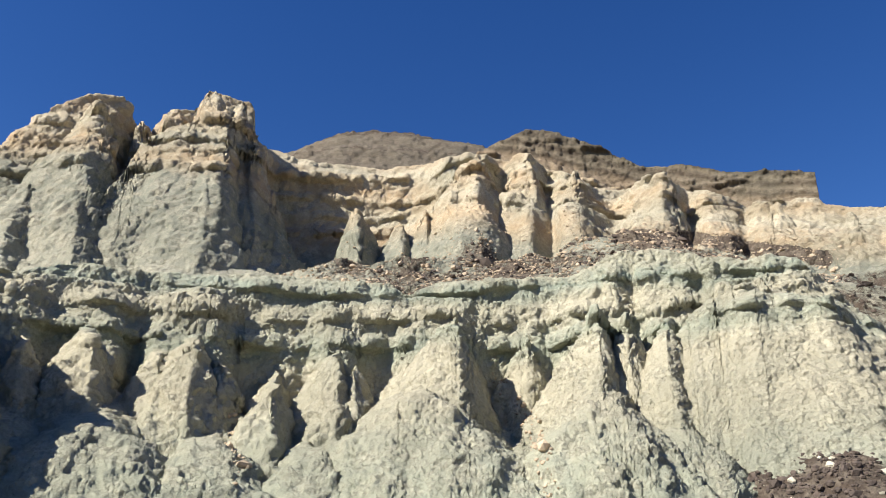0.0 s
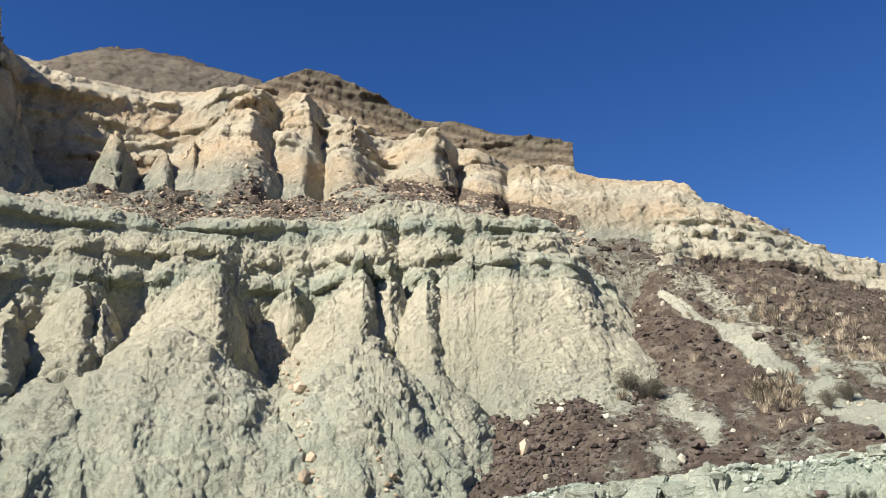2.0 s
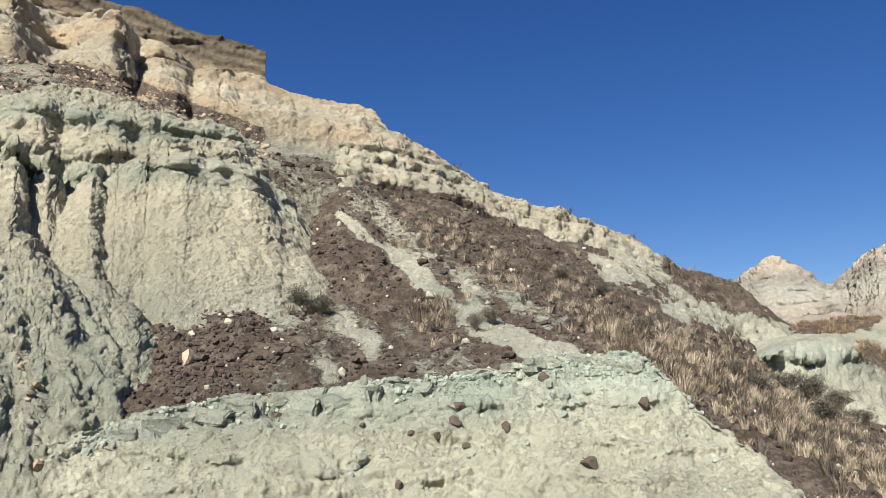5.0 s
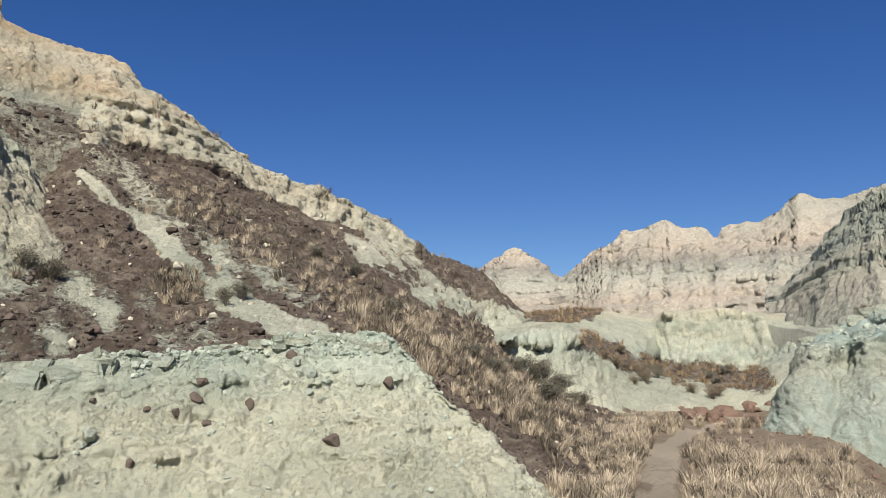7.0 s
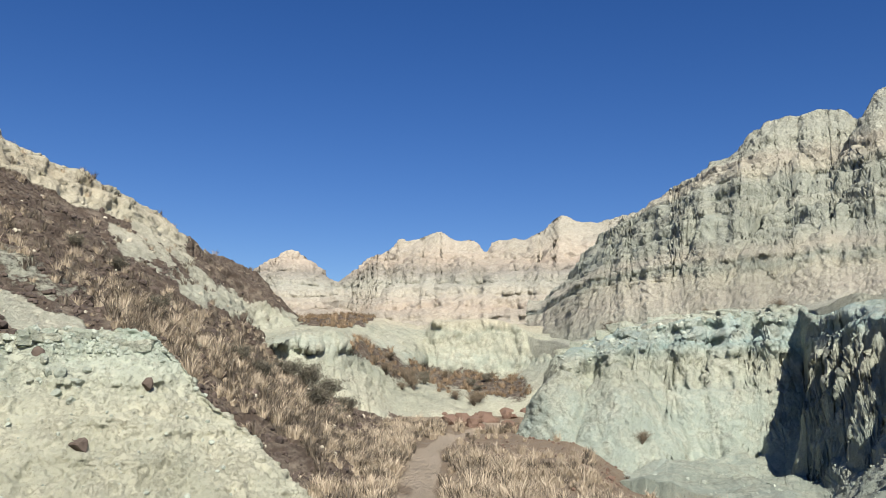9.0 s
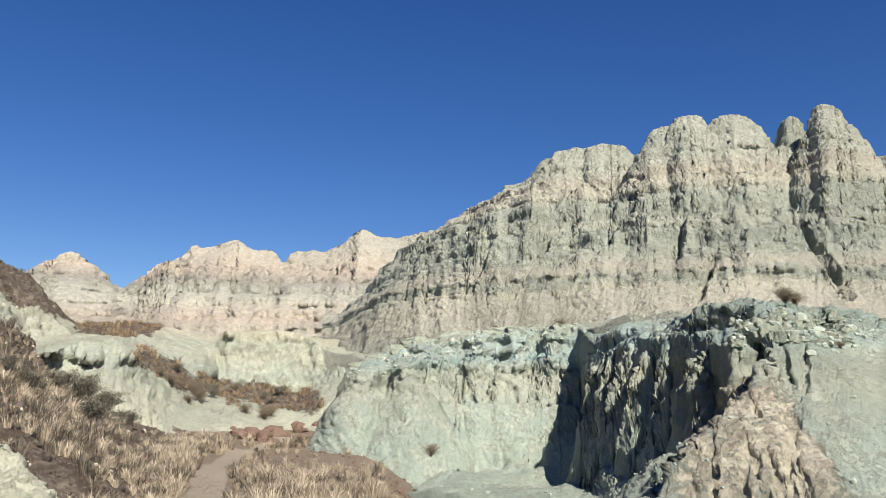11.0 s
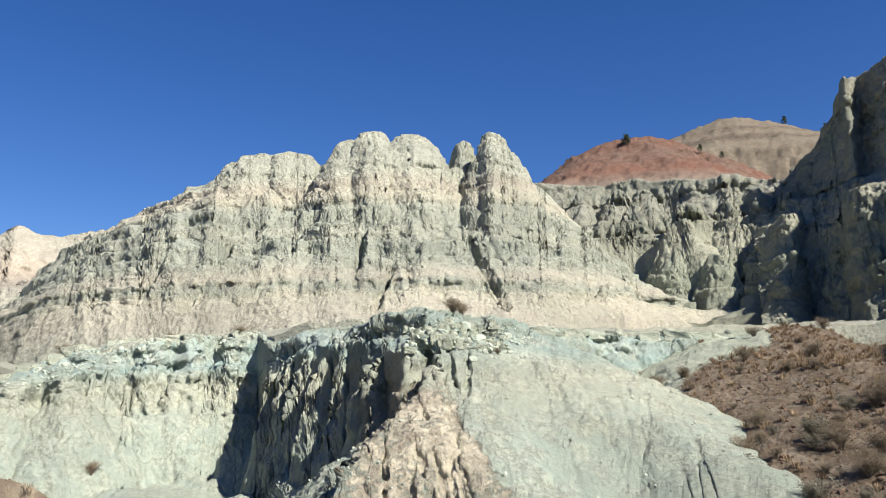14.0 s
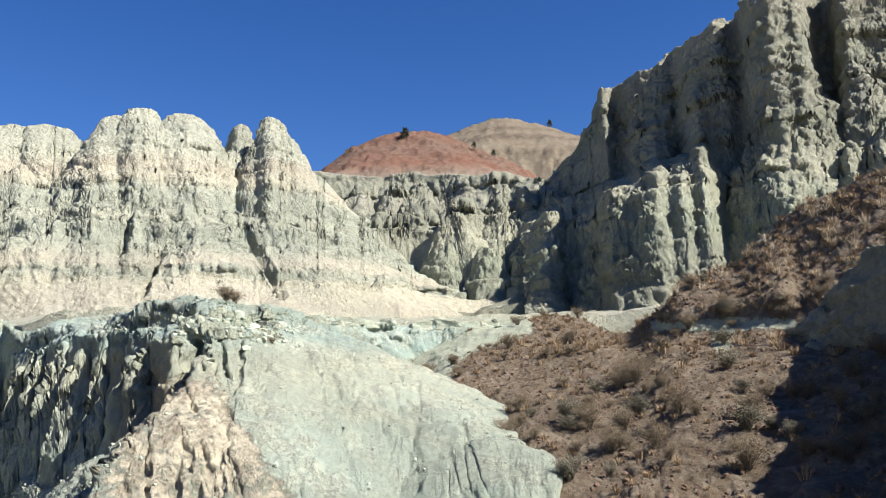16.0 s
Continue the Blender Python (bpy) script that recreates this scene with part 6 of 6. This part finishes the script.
def plant(models, land_name, az, el, size, group=""):
    w = spot(land_name, az, el)
    m = models[int(rng.randint(len(models)))]
    at = pose(w.x, w.y, w.z, 0, 0, rng.uniform(0, 360)) @ Matrix.Diagonal((size, size, size * rng.uniform(0.75, 1.0), 1))
    if m.name not in used:
        used.add(m.name)
        m.matrix_world = at
        ob = m
    else:
        keep = m.scale.copy()
        m.scale = (1, 1, 1)
        ob = copy_thing(m, at)
        m.scale = keep
    return tagged(ob, group=group)


# sagebrush among the grass by the trail
for az, el, size in [(28.8, 6.3, 1.0), (30.4, 6.0, 0.7), (60.8, 0.4, 1.3), (62.2, -0.3, 1.5), (63.6, -0.8, 1.4), (62.9, -1.7, 1.2), (65.0, -1.6, 1.0), (57.6, 1.4, 0.9), (59.2, 0.2, 1.0), (64.4, -2.2, 0.8), (42.2, 5.2, 0.7), (41.0, 4.6, 0.6), (52.4, 4.4, 0.8), (47.0, 8.2, 0.7), (49.6, 7.0, 0.7)]:
    plant(sage, "talus_slope", az, el, size, "sagebrush by the trail")
# brush round the middle of the valley
for k in range(18):
    t = rng.rand()
    plant(dry if k % 3 else sage, "rise_in_the_valley", 66.4 + 9.6 * t, 1.7 - 2.6 * t ** 0.6 + 0.45 * rng.normal(), rng.uniform(0.5, 1.2), "brush in the valley")
for az, el, size in [(73.8, -1.0, 1.4), (75.4, -0.7, 1.5), (76.8, -0.9, 1.3), (72.6, -1.4, 1.2), (78.0, -1.8, 1.0), (86.4, -3.9, 1.0), (88.2, -4.4, 0.8)]:
    plant(dry, "ground", az, el, size, "brush on the valley floor")
# a few on the bench and the bank
for az, el, size in [(107.6, 7.0, 0.7), (108.3, 6.9, 0.6), (82.6, 4.4, 0.9), (93.2, 6.0, 0.7), (88.8, 5.5, 0.5), (110.6, 4.2, 0.3), (84.6, -3.2, 0.6)]:
    plant(dry, "bank_below_the_bench", az, el, size, "brush on the bench")
# brown slope
for k in range(120):
    az, el = rng.uniform(121, 150), rng.uniform(-5.5, 7.5)
    plant(dry if k % 4 else sage, "brushy_slope", az, el, rng.uniform(0.3, 0.85), "brush on the brown slope")
# junipers on the far hills
trees = [juniper(301, "small dark juniper on the far red hill")]
trees[0].matrix_world = Matrix.Translation(spot("red_hill", 120.0, 18.0)) @ Matrix.Diagonal((0.9, 0.9, 0.72, 1))
for az, el, size, name in [(130.4, 18.2, 0.8, "brown_hill"), (124.9, 17.6, 0.45, "red_hill"), (126.2, 17.0, 0.4, "red_hill")]:
    w = spot(name, az, el)
    trees[0].scale, keep = (1, 1, 1), trees[0].scale.copy()
    tagged(copy_thing(trees[0], Matrix.Translation(w) @ Matrix.Scale(size, 4)), "dark juniper standing on a dry far hill")
    trees[0].scale = keep

# broken hard layer along the top of the bank and the bench
CLAY_SLAB = earth("green_hard_layer", -2, 6, [(-2, GREEN), (1, COOL), (3, GREEN), (6, COOL)], grain=1.6)


def block(where, size, material, label, seed, category="rock slab", group="", name="rock_slab"):
    """A squarish block with chipped edges."""
    rs = np.random.RandomState(seed)
    bm = bmesh.new()
    bmesh.ops.create_cube(bm, size=1.0)
    bmesh.ops.bevel(bm, geom=bm.edges[:], offset=0.07, segments=2, affect="EDGES")
    bmesh.ops.subdivide_edges(bm, edges=bm.edges[:], cuts=2, use_grid_fill=True)
    for v in bm.verts:
        n = noise.noise_vector(v.co * 1.6 + Vector((seed, 0, 0)))
        v.co += n * 0.16 + noise.noise_vector(v.co * 4 + Vector((0, seed, 0))) * 0.08
        v.co.x *= size[0]
        v.co.y *= size[1]
        v.co.z *= size[2]
    me = bpy.data.meshes.new(name)
    bm.to_mesh(me)
    bm.free()
    me.materials.append(material)
    ob = new(name, me)
    az = math.degrees(math.atan2(where.x, where.y))
    deep = 1 + 0.3 * size[1] / max(1.0, math.hypot(where.x, where.y))
    ob.matrix_world = pose(where.x * deep, where.y * deep, where.z - 0.1 * size[2], rs.uniform(-9, 9), rs.uniform(-12, 12), -az + rs.uniform(-25, 25))
    return tagged(ob, label, category, group)


k = 0
for az0, az1, step, drop, big in [(17.0, 33.5, 0.75, 0.55, 0.34), (33.5, 45, 1.1, 0.4, 0.22), (45, 52.4, 0.5, 0.45, 0.2)]:
    az = az0
    while az < az1:
        el = float(line([(16.5, -1.2), (22.6, 0.0), (28, 0.7), (36, 1.5), (48.5, 3.1), (52.4, 2.6)], np.array([az]))[0]) - drop * rng.uniform(0.5, 1.6)
        s = big * rng.uniform(0.6, 1.5)
        block(spot("bank_by_the_trail", az, el), (s * 1.5, s, s * 0.75), CLAY_SLAB, "cracked pale green slab in the top of the bank", 400 + k, "rock slab", "slabs along the bank")
        az += step * rng.uniform(0.7, 1.5)
        k += 1
for az, el, s in [(46.0, 1.1, 0.09), (47.0, 0.3, 0.10), (47.9, -0.3, 0.11), (46.7, -0.9, 0.09), (47.6, -1.4, 0.07), (45.2, -0.2, 0.07), (46.1, 0.3, 0.08), (48.4, 0.6, 0.08), (33.2, -3.6, 0.12), (33.6, -4.1, 0.10), (32.8, -4.2, 0.08), (33.0, -3.2, 0.08)]:
    boulder(spot("bank_by_the_trail", az, el), s, CLAY_SLAB, "whitish claystone lump crumbling out of the bank", 500 + k, (1, 1, 0.9), 3, 0.9, "lumps in the bank")
    k += 1
az = 79.5
while az < 129:
    el = float(line([(79.2, 2.9), (85.2, 5.0), (92, 5.8), (97, 5.7), (100, 5.9), (103.5, 6.3), (106, 6.6), (112, 5.8), (116, 5.5), (124, 5.1), (131, 5.3)], np.array([az]))[0]) + rng.uniform(-0.25, 0.15)
    s = rng.uniform(0.3, 0.62)
    if not 94.5 < az < 112.5:
        block(spot("bank_below_the_bench", az, el), (s * 1.6, s, s * 0.8), CLAY_SLAB, "pale blue-green slab in the hard layer under the bench", 600 + k, "rock slab", "slabs under the bench")
    az += rng.uniform(0.5, 1.3)
    k += 1
for j in range(90):
    az, el = 104.6 + 6.6 * rng.rand(), 4.4 + 1.9 * rng.rand()
    block(spot("bank_below_the_bench", az, el), tuple(rng.uniform(0.12, 0.3, 3)), CLAY_SLAB, "broken blue-green claystone fragment on the spur", 700 + j, "rock", "fragments on the spur", "rock_fragment")
